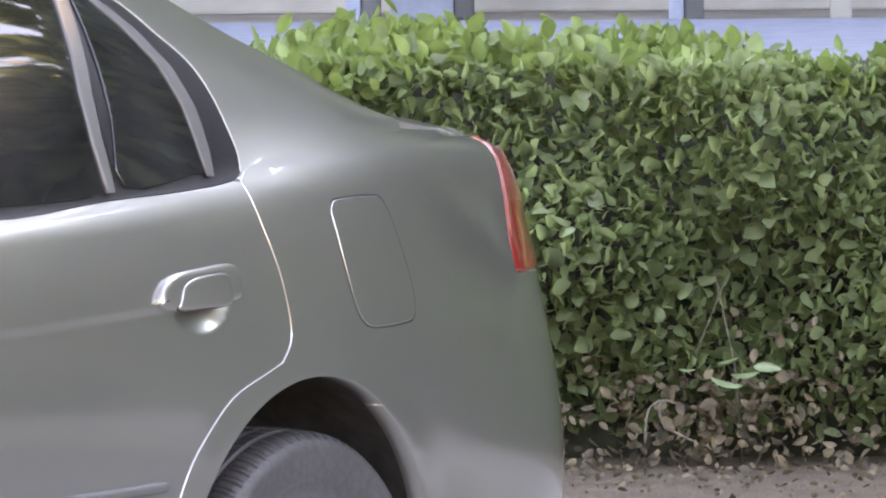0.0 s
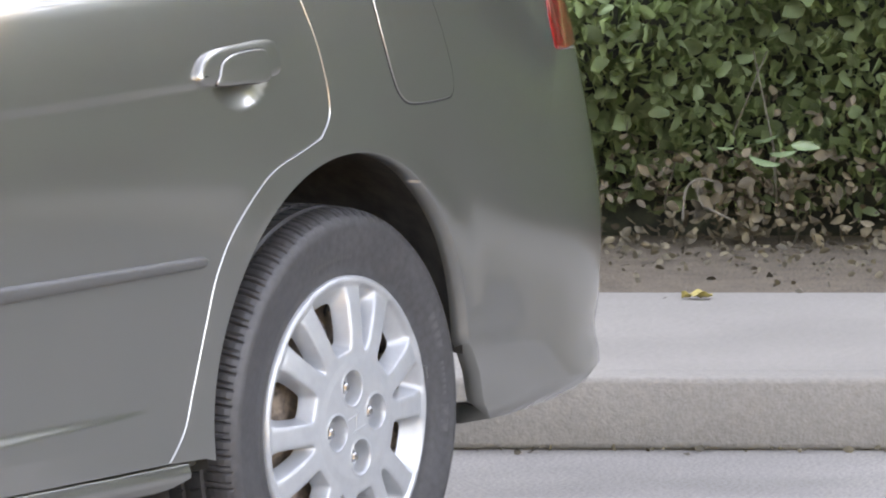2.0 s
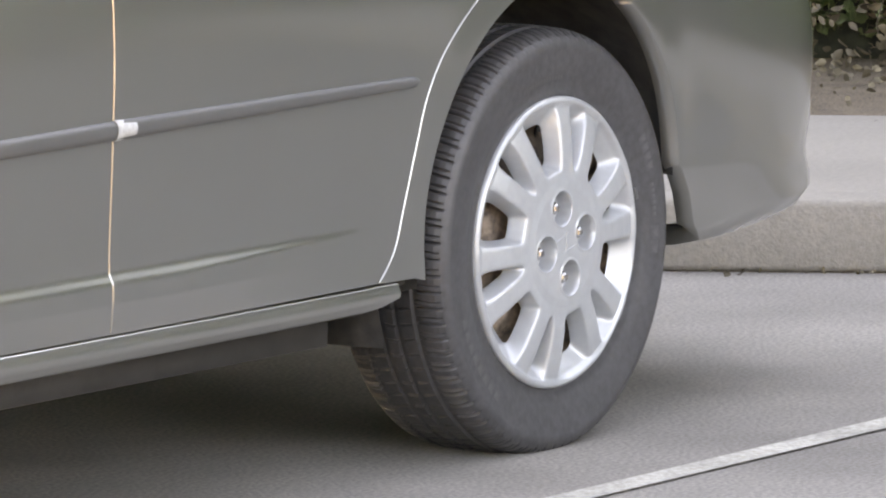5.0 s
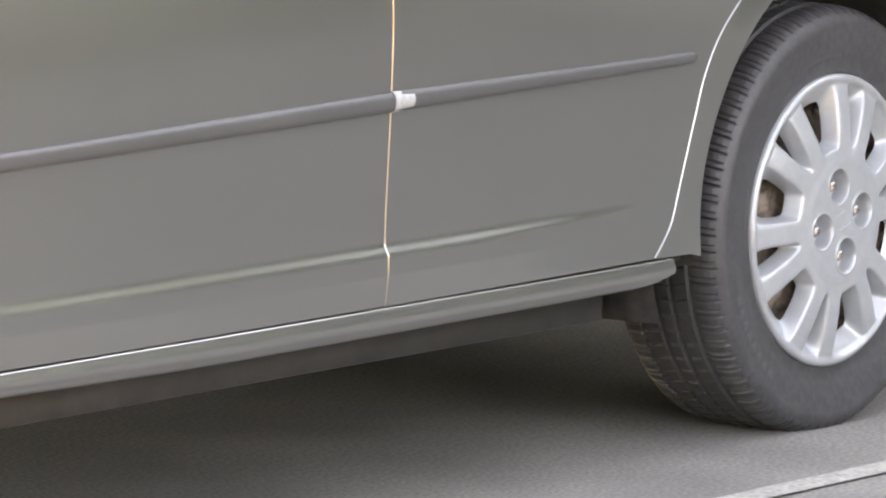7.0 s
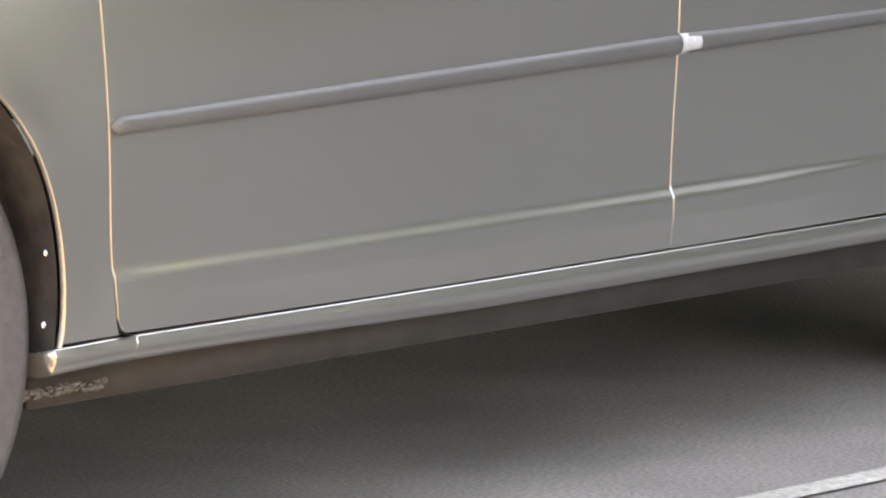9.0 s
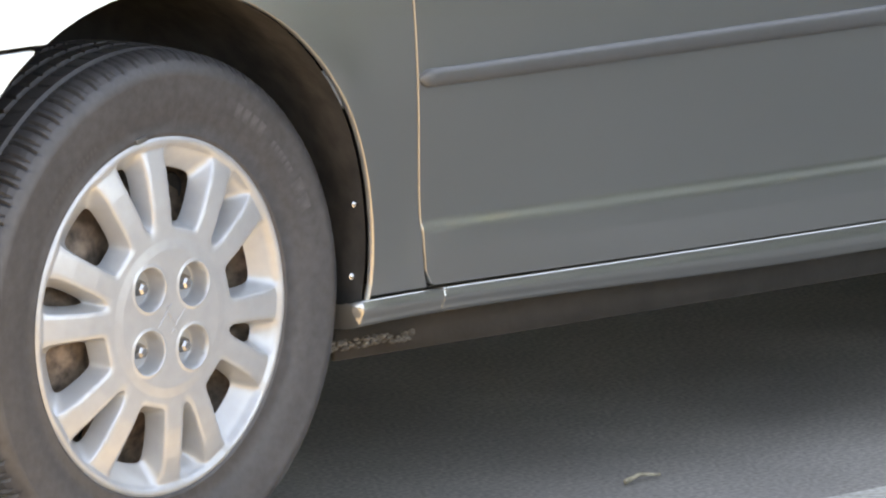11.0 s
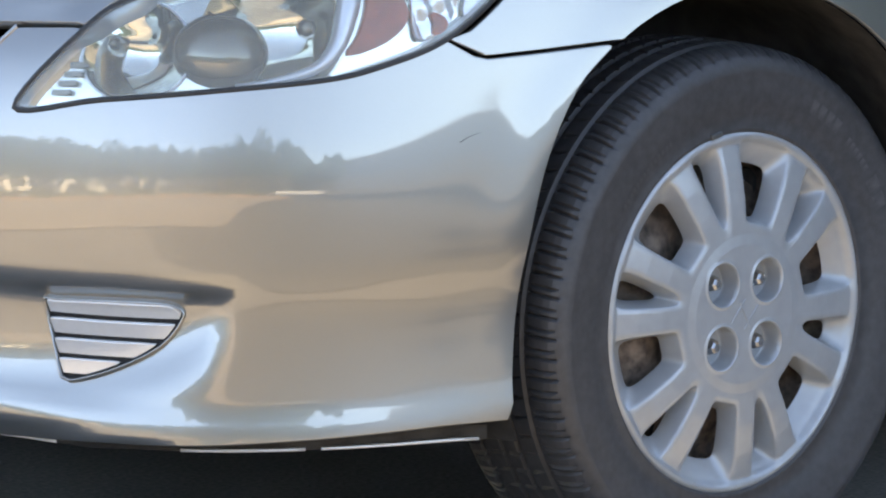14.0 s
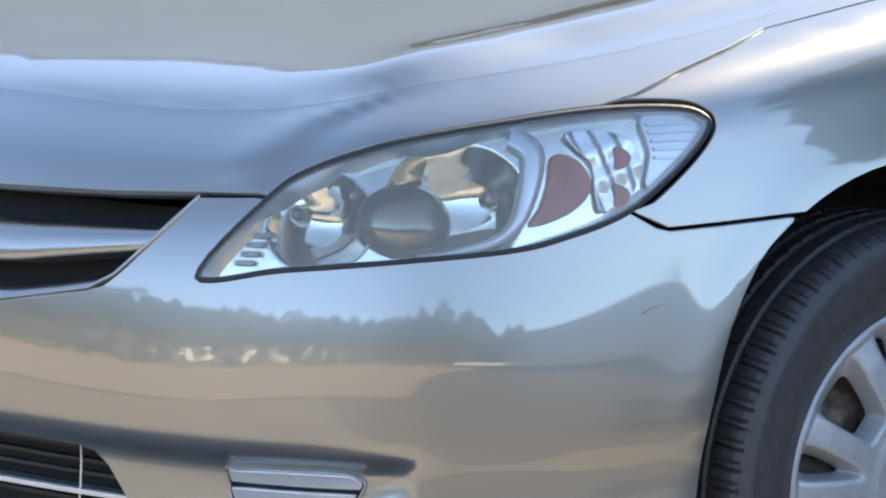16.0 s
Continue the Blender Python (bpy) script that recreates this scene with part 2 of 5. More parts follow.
def panel(name, outline, surface, mat, parent, step=(0.03, 0.03), depth=0.012, edge=0.0016, label="", holes=(), inside=None):
    """A sheet cut to an outline (in the two coordinates of a surface), bent to that surface, with a rounded, returned edge."""
    bm = bmesh.new()
    bm.faces.new([bm.verts.new((a, b, 0)) for a, b in outline])
    lo, hi = np.min(outline, 0), np.max(outline, 0)
    for k in (0, 1):
        no = (1, 0, 0) if k == 0 else (0, 1, 0)
        for q in np.arange(math.ceil(lo[k] / step[k]) * step[k], hi[k], step[k]):
            co = (q, 0, 0) if k == 0 else (0, q, 0)
            bmesh.ops.bisect_plane(bm, geom=bm.verts[:] + bm.edges[:] + bm.faces[:], dist=1e-6, plane_co=co, plane_no=no)
    if inside is not None:
        doomed = [f for f in bm.faces if inside(*f.calc_center_median().xy)]
        bmesh.ops.delete(bm, geom=doomed, context="FACES")
    bm.normal_update()
    if sum(f.normal.z * f.calc_area() for f in bm.faces) < 0:
        bmesh.ops.reverse_faces(bm, faces=bm.faces[:])
    bm.verts.ensure_lookup_table()
    uv = np.array([v.co[:2] for v in bm.verts])
    pos, nor = surface(uv[:, 0], uv[:, 1])
    f0 = max(bm.faces, key=lambda f: f.calc_area())
    ids = [v.index for v in f0.verts]
    if np.dot(np.cross(pos[ids[1]] - pos[ids[0]], pos[ids[2]] - pos[ids[0]]), nor[ids[0]]) < 0:
        bmesh.ops.reverse_faces(bm, faces=bm.faces[:])
    for v, p in zip(bm.verts, pos):
        v.co = p
    normals = [n for n in nor]
    rim = [e for e in bm.edges if len(e.link_faces) == 1]
    out = {}
    for e in rim:
        lp = e.link_loops[0]
        a, b = lp.vert, lp.link_loop_next.vert
        d = b.co - a.co
        side = d.cross(Vector(nor[a.index]))
        if side.length > 1e-12:
            side.normalize()
            for v in (a, b):
                out[v] = out.get(v, Vector()) + side
    ring1, ring2 = {}, {}
    for v, o in out.items():
        o.normalize()
        n = Vector(nor[v.index])
        ring1[v] = bm.verts.new(v.co + o * edge - n * edge)
        normals.append(np.array((o + n * 0.8).normalized()))
        ring2[v] = bm.verts.new(v.co + o * edge - n * depth)
        normals.append(np.array(o))
    for e in rim:
        lp = e.link_loops[0]
        a, b = lp.vert, lp.link_loop_next.vert
        if a in ring1 and b in ring1:
            bm.faces.new((b, a, ring1[a], ring1[b]))
            bm.faces.new((ring1[b], ring1[a], ring2[a], ring2[b]))
    me = finish(bm, name, mat)
    me.normals_split_custom_set_from_vertices([tuple(n) for n in normals])
    return part(name, me, mat, parent, label)


def mirrored(ob, parent):
    """The same part on the car's other side."""
    me = ob.data.copy()
    n = len(me.vertices)
    co = np.empty(n * 3)
    me.vertices.foreach_get("co", co)
    co.reshape(-1, 3)[:, 1] *= -1
    nor = np.array([c.vector[:] for c in me.corner_normals])
    vi = np.empty(len(me.loops), int)
    me.loops.foreach_get("vertex_index", vi)
    per = np.zeros((n, 3))
    per[vi] = nor
    per[:, 1] *= -1
    me.vertices.foreach_set("co", co)
    me.flip_normals()
    me.normals_split_custom_set_from_vertices([tuple(x) if np.dot(x, x) > 0 else (0, 0, 1) for x in per])
    return part(ob.name.split(".")[0], me, None, parent, ob.get("label", ""))


# ---- the car's body surface: x runs from the nose back, the near side is y < 0 ----
PLAN = np.array([(-0.862, 0.0), (-0.852, -0.25), (-0.815, -0.47), (-0.735, -0.64), (-0.60, -0.742), (-0.42, -0.800), (-0.2, -0.828),
                 (0.15, -0.845), (0.6, -0.855), (1.2, -0.858), (1.9, -0.856), (2.4, -0.848), (2.8, -0.834), (3.12, -0.812),
                 (3.36, -0.768), (3.52, -0.66), (3.60, -0.42), (3.63, 0.0)])
_dense = smooth_path(np.vstack([[(-0.852, 0.25)], PLAN, [(3.60, 0.42)]]), 24)
_i0 = 24
_dense = _dense[_i0:len(_dense) - 24]
PLAN_S = np.concatenate([[0], np.cumsum(np.linalg.norm(np.diff(_dense, axis=0), axis=1))])
S_END = PLAN_S[-1]
_side = slice(24 * 4, 24 * 16)


def s_of_x(x):
    """Length along the body's outline at a place on its side."""
    return np.interp(x, _dense[_side, 0], PLAN_S[_side])


def station(k):
    return PLAN_S[24 * k]


# Sections through the skin, from the bottom edge to the shoulder: (inset, height).
SECTIONS = (
    (station(0), ((.20, .17), (.06, .175), (.012, .20), (.004, .22), (.003, .26), (.0028, .33), (.0008, .39), (.002, .47), (.012, .545), (.026, .595), (.040, .632), (.072, .675), (.14, .725))),
    (station(2), ((.19, .18), (.06, .185), (.010, .21), (.002, .222), (.003, .262), (.0034, .33), (.0010, .39), (.003, .47), (.014, .55), (.030, .605), (.050, .643), (.082, .685), (.15, .733))),
    (station(3), ((.18, .178), (.05, .184), (.006, .196), (.001, .205), (.0055, .246), (.0062, .33), (.0025, .40), (.004, .49), (.017, .575), (.034, .635), (.054, .676), (.086, .714), (.155, .757))),
    (station(5), ((.16, .182), (.05, .188), (.006, .200), (.001, .209), (.0065, .262), (.0090, .34), (.0015, .41), (.0035, .485), (.0108, .56), (.0265, .67), (.044, .735), (.075, .768), (.14, .797))),
    (station(7), ((.14, .24), (.045, .245), (.018, .26), (.012, .285), (.010, .340), (.008, .40), (.0, .52), (.002, .63), (.008, .71), (.020, .78), (.038, .83), (.068, .862), (.12, .882))),
    (station(9), ((.14, .245), (.045, .25), (.018, .262), (.012, .284), (.011, .340), (.010, .40), (.003, .55), (.001, .67), (.004, .76), (.013, .84), (.030, .895), (.048, .925), (.080, .942))),
    (station(11), ((.14, .245), (.045, .25), (.020, .265), (.014, .290), (.012, .340), (.011, .40), (.003, .55), (.001, .67), (.004, .77), (.014, .85), (.032, .92), (.046, .952), (.064, .975))),
    (station(12), ((.14, .24), (.05, .245), (.030, .265), (.024, .295), (.014, .36), (.012, .40), (.002, .55), (.001, .66), (.005, .77), (.016, .86), (.036, .94), (.058, .985), (.088, 1.012))),
    (station(14), ((.15, .262), (.05, .268), (.012, .285), (.006, .305), (.009, .352), (.005, .40), (.001, .52), (.013, .63), (.036, .76), (.055, .84), (.080, .93), (.108, .972), (.17, .995))),
    (station(15), ((.15, .278), (.05, .283), (.012, .295), (.004, .315), (.016, .356), (.006, .41), (.001, .52), (.013, .63), (.036, .76), (.053, .84), (.077, .93), (.106, .972), (.17, .995))),
    (station(17), ((.15, .28), (.05, .285), (.012, .30), (.004, .32), (.016, .36), (.006, .42), (.0, .52), (.012, .63), (.040, .74), (.050, .84), (.070, .93), (.10, .975), (.17, .995))),
)
SEC_S = np.array([s for s, _ in SECTIONS])
SEC = np.array([p for _, p in SECTIONS])
ARCHES = ((-0.03, 0.330, 0.347), (2.572, 0.335, 0.350))


def fog_pocket(s, z):
    """How deep the pocket round the fog cover goes in."""
    foot = hermite((0.40, 0.513, 0.591, 0.642, 0.681, 0.708, 0.726, 0.738, 0.76), (0.250, 0.253, 0.262, 0.276, 0.291, 0.309, 0.332, 0.365, 0.43), np.clip(s, 0.40, 0.76))
    top = 1 / (1 + np.exp(-(0.366 - z) / 0.0042))
    low = 1 / (1 + np.exp(-np.clip((z - foot) / 0.017, -30, 30)))
    out = 1 / (1 + np.exp((s - 0.737) / 0.012))
    return 0.022 * top * low * out


def plan_at(s):
    p = np.stack([np.interp(s, PLAN_S, _dense[:, k]) for k in (0, 1)], -1)
    d = np.stack([np.interp(s + 0.02, PLAN_S, _dense[:, k]) - np.interp(s - 0.02, PLAN_S, _dense[:, k]) for k in (0, 1)], -1)
    d /= np.linalg.norm(d, axis=-1, keepdims=True)
    n = np.stack([d[..., 1], -d[..., 0]], -1)
    return p, n


def inset_at(s, z):
    prof = hermite(SEC_S, SEC, np.clip(s, 0, S_END))
    zs, ins = prof[..., 1], prof[..., 0]
    k = np.clip((z[..., None] >= zs).sum(-1) - 1, 0, zs.shape[-1] - 2)

    def at(a, j):
        return np.take_along_axis(a, np.clip(j, 0, zs.shape[-1] - 1)[..., None], -1)[..., 0]
    z0, z1, i0, i1 = at(zs, k), at(zs, k + 1), at(ins, k), at(ins, k + 1)
    zm, zp, im, ip = at(zs, k - 1), at(zs, k + 2), at(ins, k - 1), at(ins, k + 2)
    d = (i1 - i0) / np.maximum(z1 - z0, 1e-4)
    m0 = np.where(k > 0, (i1 - im) / np.maximum(z1 - zm, 1e-4), d)
    m1 = np.where(k < zs.shape[-1] - 2, (ip - i0) / np.maximum(zp - z0, 1e-4), d)
    h = np.maximum(z1 - z0, 1e-4)
    t = np.clip((z - z0) / h, -0.3, 1.3)
    return ((2 * t ** 3 - 3 * t ** 2 + 1) * i0 + (t ** 3 - 2 * t ** 2 + t) * h * m0 + (3 * t ** 2 - 2 * t ** 3) * i1 + (t ** 3 - t ** 2) * h * m1)


def skin_point(s, z):
    s, z = np.asarray(s, float), np.asarray(z, float)
    far = (s < 0) | (s > S_END)
    s = np.where(s < 0, -s, np.where(s > S_END, 2 * S_END - s, s))
    p, n = plan_at(s)
    i = inset_at(s, z) + np.where(s < 1.2, fog_pocket(s, z), 0)
    for cx, cz, r in ARCHES:
        dist = np.hypot(p[..., 0] - cx, z - cz) - r
        i = i - 0.0036 * np.exp(-(dist / 0.040) ** 2) * (z > 0.2)
    px = p[..., 0]
    off = s - hermite((0.64, 0.655, 0.696, 0.731, 0.759, 0.80), (0.495, 0.505, 0.546, 0.598, 0.693, 0.83), np.clip(z, 0.64, 0.80))
    i = i - 0.017 * (1 / (1 + np.exp(off / 0.019)) - 0.5) * np.exp(-(off / 0.07) ** 2) * np.clip((z - 0.655) / 0.025, 0, 1) * np.clip((top_z(s) - z) / 0.012, 0, 1) * (s < 0.8)
    # raised ledge low on the doors, running out to a point ahead of the rear wheel
    run = np.clip((px - 0.36) / 0.06, 0, 1) * np.clip((2.085 - px) / 0.42, 0, 1) * (s > 1.2)
    ramp = np.clip((0.3735 - z) / (0.0125 * np.maximum(run, 0.02)), 0, 1)
    i = i - (0.0054 + 0.0022 * np.clip((px - 1.1) / 0.8, 0, 1)) * run * ramp * np.clip((z - 0.285) / 0.05, 0, 1)
    # undercut line through the door handles
    off = z - (0.805 + 0.02 * (s - 3.16))
    on_doors = np.clip((s - 1.9) / 0.3, 0, 1) * np.clip((3.98 - s) / 0.3, 0, 1)
    i = i + 0.0024 * on_doors * np.where(off > 0, 0.0, 1.0) * np.clip(-off / 0.014, 0, 1) * np.exp(-np.clip(-off - 0.014, 0, 1) / 0.05)
    # scooped hollow below the handle
    scoop = np.clip(1 - ((s - 3.736) / 0.068) ** 2 - ((z - 0.806) / 0.039) ** 2, 0, 1)
    i = i + 0.012 * scoop * np.clip((0.8070 - z) / 0.004, 0, 1)
    y = p[..., 1] - n[..., 1] * i
    return np.stack([p[..., 0] - n[..., 0] * i, np.where(far, -y, y), z], -1)


def with_normals(fn):
    def surface(a, b):
        a, b = np.asarray(a, float), np.asarray(b, float)
        e = 0.003
        p = fn(a, b)
        n = np.cross(fn(a + e, b) - fn(a - e, b), fn(a, b + e) - fn(a, b - e))
        n /= np.maximum(np.linalg.norm(n, axis=-1, keepdims=True), 1e-12)
        return p, n
    return surface


skin = with_normals(skin_point)


def top_z(s):
    """Height of the skin's upper edge."""
    return hermite(SEC_S, SEC[:, -1, 1], np.clip(s, 0, S_END))


def shoulder(x):
    """The skin's upper edge on the near side: its y and z at x."""
    s = s_of_x(x)
    z = top_z(s)
    p, n = plan_at(s)
    return p[..., 1] - n[..., 1] * hermite(SEC_S, SEC[:, -1, 0], s), z


RAIL = np.array([(0.30, -0.70, 0.95), (0.55, -0.655, 1.07), (0.85, -0.60, 1.225), (1.15, -0.565, 1.345), (1.5, -0.555, 1.385), (1.9, -0.555, 1.38),
                 (2.2, -0.565, 1.345), (2.42, -0.585, 1.275), (2.564, -0.605, 1.216), (2.693, -0.628, 1.159), (2.811, -0.648, 1.113), (2.975, -0.668, 1.048), (3.10, -0.685, 1.01)])


def side_point(x, w):
    """The cabin's side: w runs from the shoulder (0) to the roof rail (1)."""
    x, w = np.asarray(x, float), np.asarray(w, float)
    yb, zb = shoulder(x)
    r = hermite(RAIL[:, 0], RAIL[:, 1:], x)
    bulge = 0.035 * np.sin(np.pi * np.clip(w, 0, 1)) * np.clip((r[..., 1] - zb) / 0.4, 0, 1)
    return np.stack([x, yb + (r[..., 0] - yb) * w - bulge, zb + (r[..., 1] - zb) * w + 0.3 * bulge], -1)


def roof_point(x, y):
    x, y = np.asarray(x, float), np.asarray(y, float)
    r = hermite(RAIL[:, 0], RAIL[:, 1:], x)
    k = np.clip(np.abs(y) / np.abs(r[..., 0]), 0, 1)
    crown = 0.045
    return np.stack([x, y, r[..., 1] + crown * (1 - k ** 2.4)], -1)


def hood_point(x, y):
    """The bonnet: rolled along its edge, nearly flat inside, with a soft crease."""
    x, y = np.asarray(x, float), np.asarray(y, float)
    ya = np.abs(y)
    near = np.argmin((x[..., None] - EDGE[:, 0]) ** 2 + (ya[..., None] - EDGE[:, 1]) ** 2, -1)
    d = np.hypot(x - EDGE[near, 0], ya - EDGE[near, 1])
    roll, fall = EDGE[near, 3], EDGE[near, 4]
    edge_z = EDGE[near, 2] + roll * 0.021 * (1 - np.exp(-d / EDGE[near, 5])) + fall * d
    mid = hermite((-0.74, -0.60, -0.50, -0.30, 0.0, 0.30, 0.75), (0.744, 0.774, 0.794, 0.832, 0.884, 0.925, 0.972), x) - 0.028 * (ya / 0.72) ** 3
    w = np.clip(d / 0.26, 0, 1)
    w = w * w * (3 - 2 * w)
    off = ya - hermite((-0.80, -0.70, -0.62, -0.54, -0.42, -0.32, 0.3, 0.8), (0.71, 0.66, 0.61, 0.585, 0.58, 0.60, 0.68, 0.72), np.clip(x, -0.80, 0.8))
    crease = 0.027 * (1 / (1 + np.exp(off / 0.015)) - 0.5) * np.clip((x + 0.72) / 0.06, 0, 1) * np.exp(-(off / 0.08) ** 2) * np.clip(d / 0.03, 0, 1)
    return np.stack([x, y, edge_z * (1 - w) + mid * w + crease], -1)


_hs = np.linspace(0, s_of_x(0.75), 240)
_hp, _hn = plan_at(_hs)
_hi = hermite(SEC_S, SEC[:, -1, 0], _hs)
HOOD_X, HOOD_Y, HOOD_Z = _hp[:, 0] - _hn[:, 0] * _hi, _hp[:, 1] - _hn[:, 1] * _hi, top_z(_hs)
# the bonnet's edge: x, |y|, z, how much it rolls, how it rises inwards and how far the roll reaches
_es = np.linspace(_hs[0], _hs[-1], 1800)
EDGE = np.stack([np.interp(_es, _hs, HOOD_X), -np.interp(_es, _hs, HOOD_Y), np.interp(_es, _hs, HOOD_Z),
                 np.interp(_es, (0, 0.25, 0.45, 0.6, 1.0, 1.6), (1.0, 1.25, 1.5, 1.5, 0.7, 0.35)), np.interp(_es, (0, 0.45, 0.9, 1.6), (0.20, 0.19, 0.10, 0.06)),
                 np.interp(_es, (0, 0.2, 0.45, 1.0, 1.6), (0.05, 0.06, 0.085, 0.08, 0.05))], -1)


def deck_point(x, y):
    """The boot's lid."""
    x, y = np.asarray(x, float), np.asarray(y, float)
    yb, zb = np.interp(x, DECK_X, DECK_Y), np.interp(x, DECK_X, DECK_Z)
    k = np.clip(np.abs(y) / np.maximum(np.abs(yb), 0.02), 0, 1)
    return np.stack([x, y, zb + 0.045 * (1 - k ** 2.5)], -1)


_ds = np.linspace(s_of_x(2.6), S_END, 200)
_dp, _dn = plan_at(_ds)
_di = hermite(SEC_S, SEC[:, -1, 0], _ds)
DECK_X, DECK_Y, DECK_Z = _dp[:, 0] - _dn[:, 0] * _di, _dp[:, 1] - _dn[:, 1] * _di, top_z(_ds)
side, roof, hood_top, deck = (with_normals(f) for f in (side_point, roof_point, hood_point, deck_point))


# ---- ground, kerb and planting ----
KERB = math.radians(-60.6)
ALONG = Vector((math.cos(KERB), math.sin(KERB), 0))
AWAY = Vector((-math.sin(KERB), math.cos(KERB), 0))


def place(a, d, z=0.0):
    """a metres along the kerb, d metres from the world's origin across it."""
    return ALONG * a + AWAY * d + Vector((0, 0, z))


ground = part("ground", from_grid(np.array([[(x, y, 0.0) for y in (-400, -60, -20, -8, 8, 30, 60, 400)] for x in (-400, -60, -20, -8, 8, 30, 60, 400)])), ASPHALT)
tagged(ground, "worn grey asphalt of a parking lot", "ground", kind="structure")
kb = join_bm(box((-14, 3.93, 0.001), (14, 4.06, 0.125), 0.012), box((-14, 4.063, 0.001), (14, 5.36, 0.122), 0.006))
rot = Matrix(((ALONG.x, AWAY.x, 0, 0), (ALONG.y, AWAY.y, 0, 0), (0, 0, 1, 0), (0, 0, 0, 1)))
kb.transform(rot)
tagged(part("kerb", kb, CONCRETE), "pale concrete kerb with a broad walkway", "kerb", kind="structure")


# ---- the saloon car ----
def shrink(outline, d=0.0034):
    """Draws an outline in by half a shut-line gap."""
    o = np.asarray(outline, float)
    area = 0.5 * np.sum(o[:, 0] * np.roll(o[:, 1], -1) - np.roll(o[:, 0], -1) * o[:, 1])
    e = np.roll(o, -1, 0) - o
    e /= np.maximum(np.linalg.norm(e, axis=1, keepdims=True), 1e-9)
    n = np.stack([-e[:, 1], e[:, 0]], -1) * np.sign(area)
    m = n + np.roll(n, 1, 0)
    m /= np.maximum((m * n).sum(1, keepdims=True), 0.35)
    return o + m * d


def on_side(pts):
    """Outline points given by x, as lengths along the body."""
    p = np.asarray(pts, float)
    return np.stack([s_of_x(p[:, 0]), p[:, 1]], -1)


def upper_edge(a, b, n=24):
    s = np.linspace(a, b, n)
    return np.stack([s, top_z(s) - 0.0005], -1)


def arch(k, a, b, n=26, grow=0.0):
    cx, cz, r = ARCHES[k]
    t = np.radians(np.linspace(a, b, n))
    return np.stack([s_of_x(cx + (r + grow) * np.cos(t)), cz + (r + grow) * np.sin(t)], -1)


HEADLAMP = smooth_path([(.471, .558), (.545, .650), (.598, .684), (.711, .714), (.867, .738), (.981, .750), (1.070, .750), (1.106, .741), (1.112, .724),
                        (1.074, .687), (.996, .636), (.909, .609), (.843, .597), (.714, .586), (.582, .572)], 6, True)
FRONT_DOOR_GAP = on_side([(0.350, 0.93), (0.362, 0.75), (0.374, 0.62), (0.381, 0.544), (0.395, 0.409), (0.404, 0.341), (0.411, 0.311), (0.428, 0.293)])
REAR_DOOR_GAP = np.vstack([smooth_path(on_side([(2.468, 0.968), (2.481, 0.903), (2.505, 0.825), (2.517, 0.750), (2.490, 0.714)]), 5),
                           smooth_path(on_side([(2.44, 0.700), (2.355, 0.672), (2.268, 0.606), (2.223, 0.545), (2.200, 0.480), (2.172, 0.39), (2.150, 0.335), (2.110, 0.294)]), 5)])

car = new("car")
tagged(car, "warm grey metallic four-door saloon car parked on asphalt", "car", kind="")

# bumper, one piece round the nose, with the slot of the lower grille
half_top = [tuple(p) for p in smooth_path([(0, .500), (.12, .501), (.195, .507), (.324, .531), (.36, .549), (.393, .579), (.423, .609), (.453, .641)], 3)] + [(.536, .6465)]
half_lamp = [tuple(p) for p in shrink(HEADLAMP, -0.0015)[:6][::-1]] + [tuple(p) for p in shrink(HEADLAMP, -0.0015)[::-1][:30]]
half_end = [(1.030, .617), (1.048, .613), (1.12, .616), (1.216, .621)]
half_arch = [tuple(p) for p in smooth_path([(1.214, .618), (1.165, .577), (1.122, .505), (1.098, .425), (1.085, .335), (1.079, .27), (1.078, .232)], 4)]
half_low = [(1.071, .215), (.98, .214), (.80, .206), (.60, .198), (.33, .187), (0.002, .180)]
low_slot = [(0.002, .238), (.20, .238), (.436, .242), (.378, .300), (.345, .338), (.325, .352), (.30, .356), (.12, .358), (0, .358)]
right = half_top[:1] + half_top[1:] + half_lamp + half_end + half_arch + half_low
outline = right + low_slot + [(-a, b) for a, b in low_slot[::-1][1:]] + [(-a, b) for a, b in right[::-1][:-1]]
panel("front_bumper", outline, skin, PAINT, car, (0.022, 0.014), 0.010, 0.002, "grey painted front bumper with a fine dark scratch")

SEAM_DROP = 0.0068
fender = np.vstack([[(.998, .6385), (1.046, .6175), (1.12, .6205), (1.213, .6255)], arch(0, 121.5, 90, 8), arch(0, 88, -8, 24),
                    on_side([(0.318, 0.292), (0.420, 0.292)]), FRONT_DOOR_GAP[::-1][1:], upper_edge(s_of_x(0.35), 1.255, 24) - (0, SEAM_DROP - 0.0005),
                    [(1.18, .8035), (1.101, .7835), (1.03, .7625), (.990, .7555)], shrink(HEADLAMP, -0.0055)[32:59]])
f_near = panel("front_fender", shrink(fender, 0.0021), skin, PAINT, car, (0.03, 0.018), 0.009, 0.0008)
front_door = np.vstack([FRONT_DOOR_GAP, on_side([(0.9, 0.2915), (1.486, 0.2922), (1.4905, 0.2945)]), on_side([(1.4905, 0.36), (1.4905, 0.50), (1.492, 0.65), (1.490, 0.80), (1.482, 0.94)]),
                        upper_edge(s_of_x(1.482), s_of_x(0.35), 20)[1:-1]])
d1_near = panel("front_door", shrink(front_door, 0.0024), skin, PAINT, car, (0.045, 0.0042), 0.012, 0.0005)
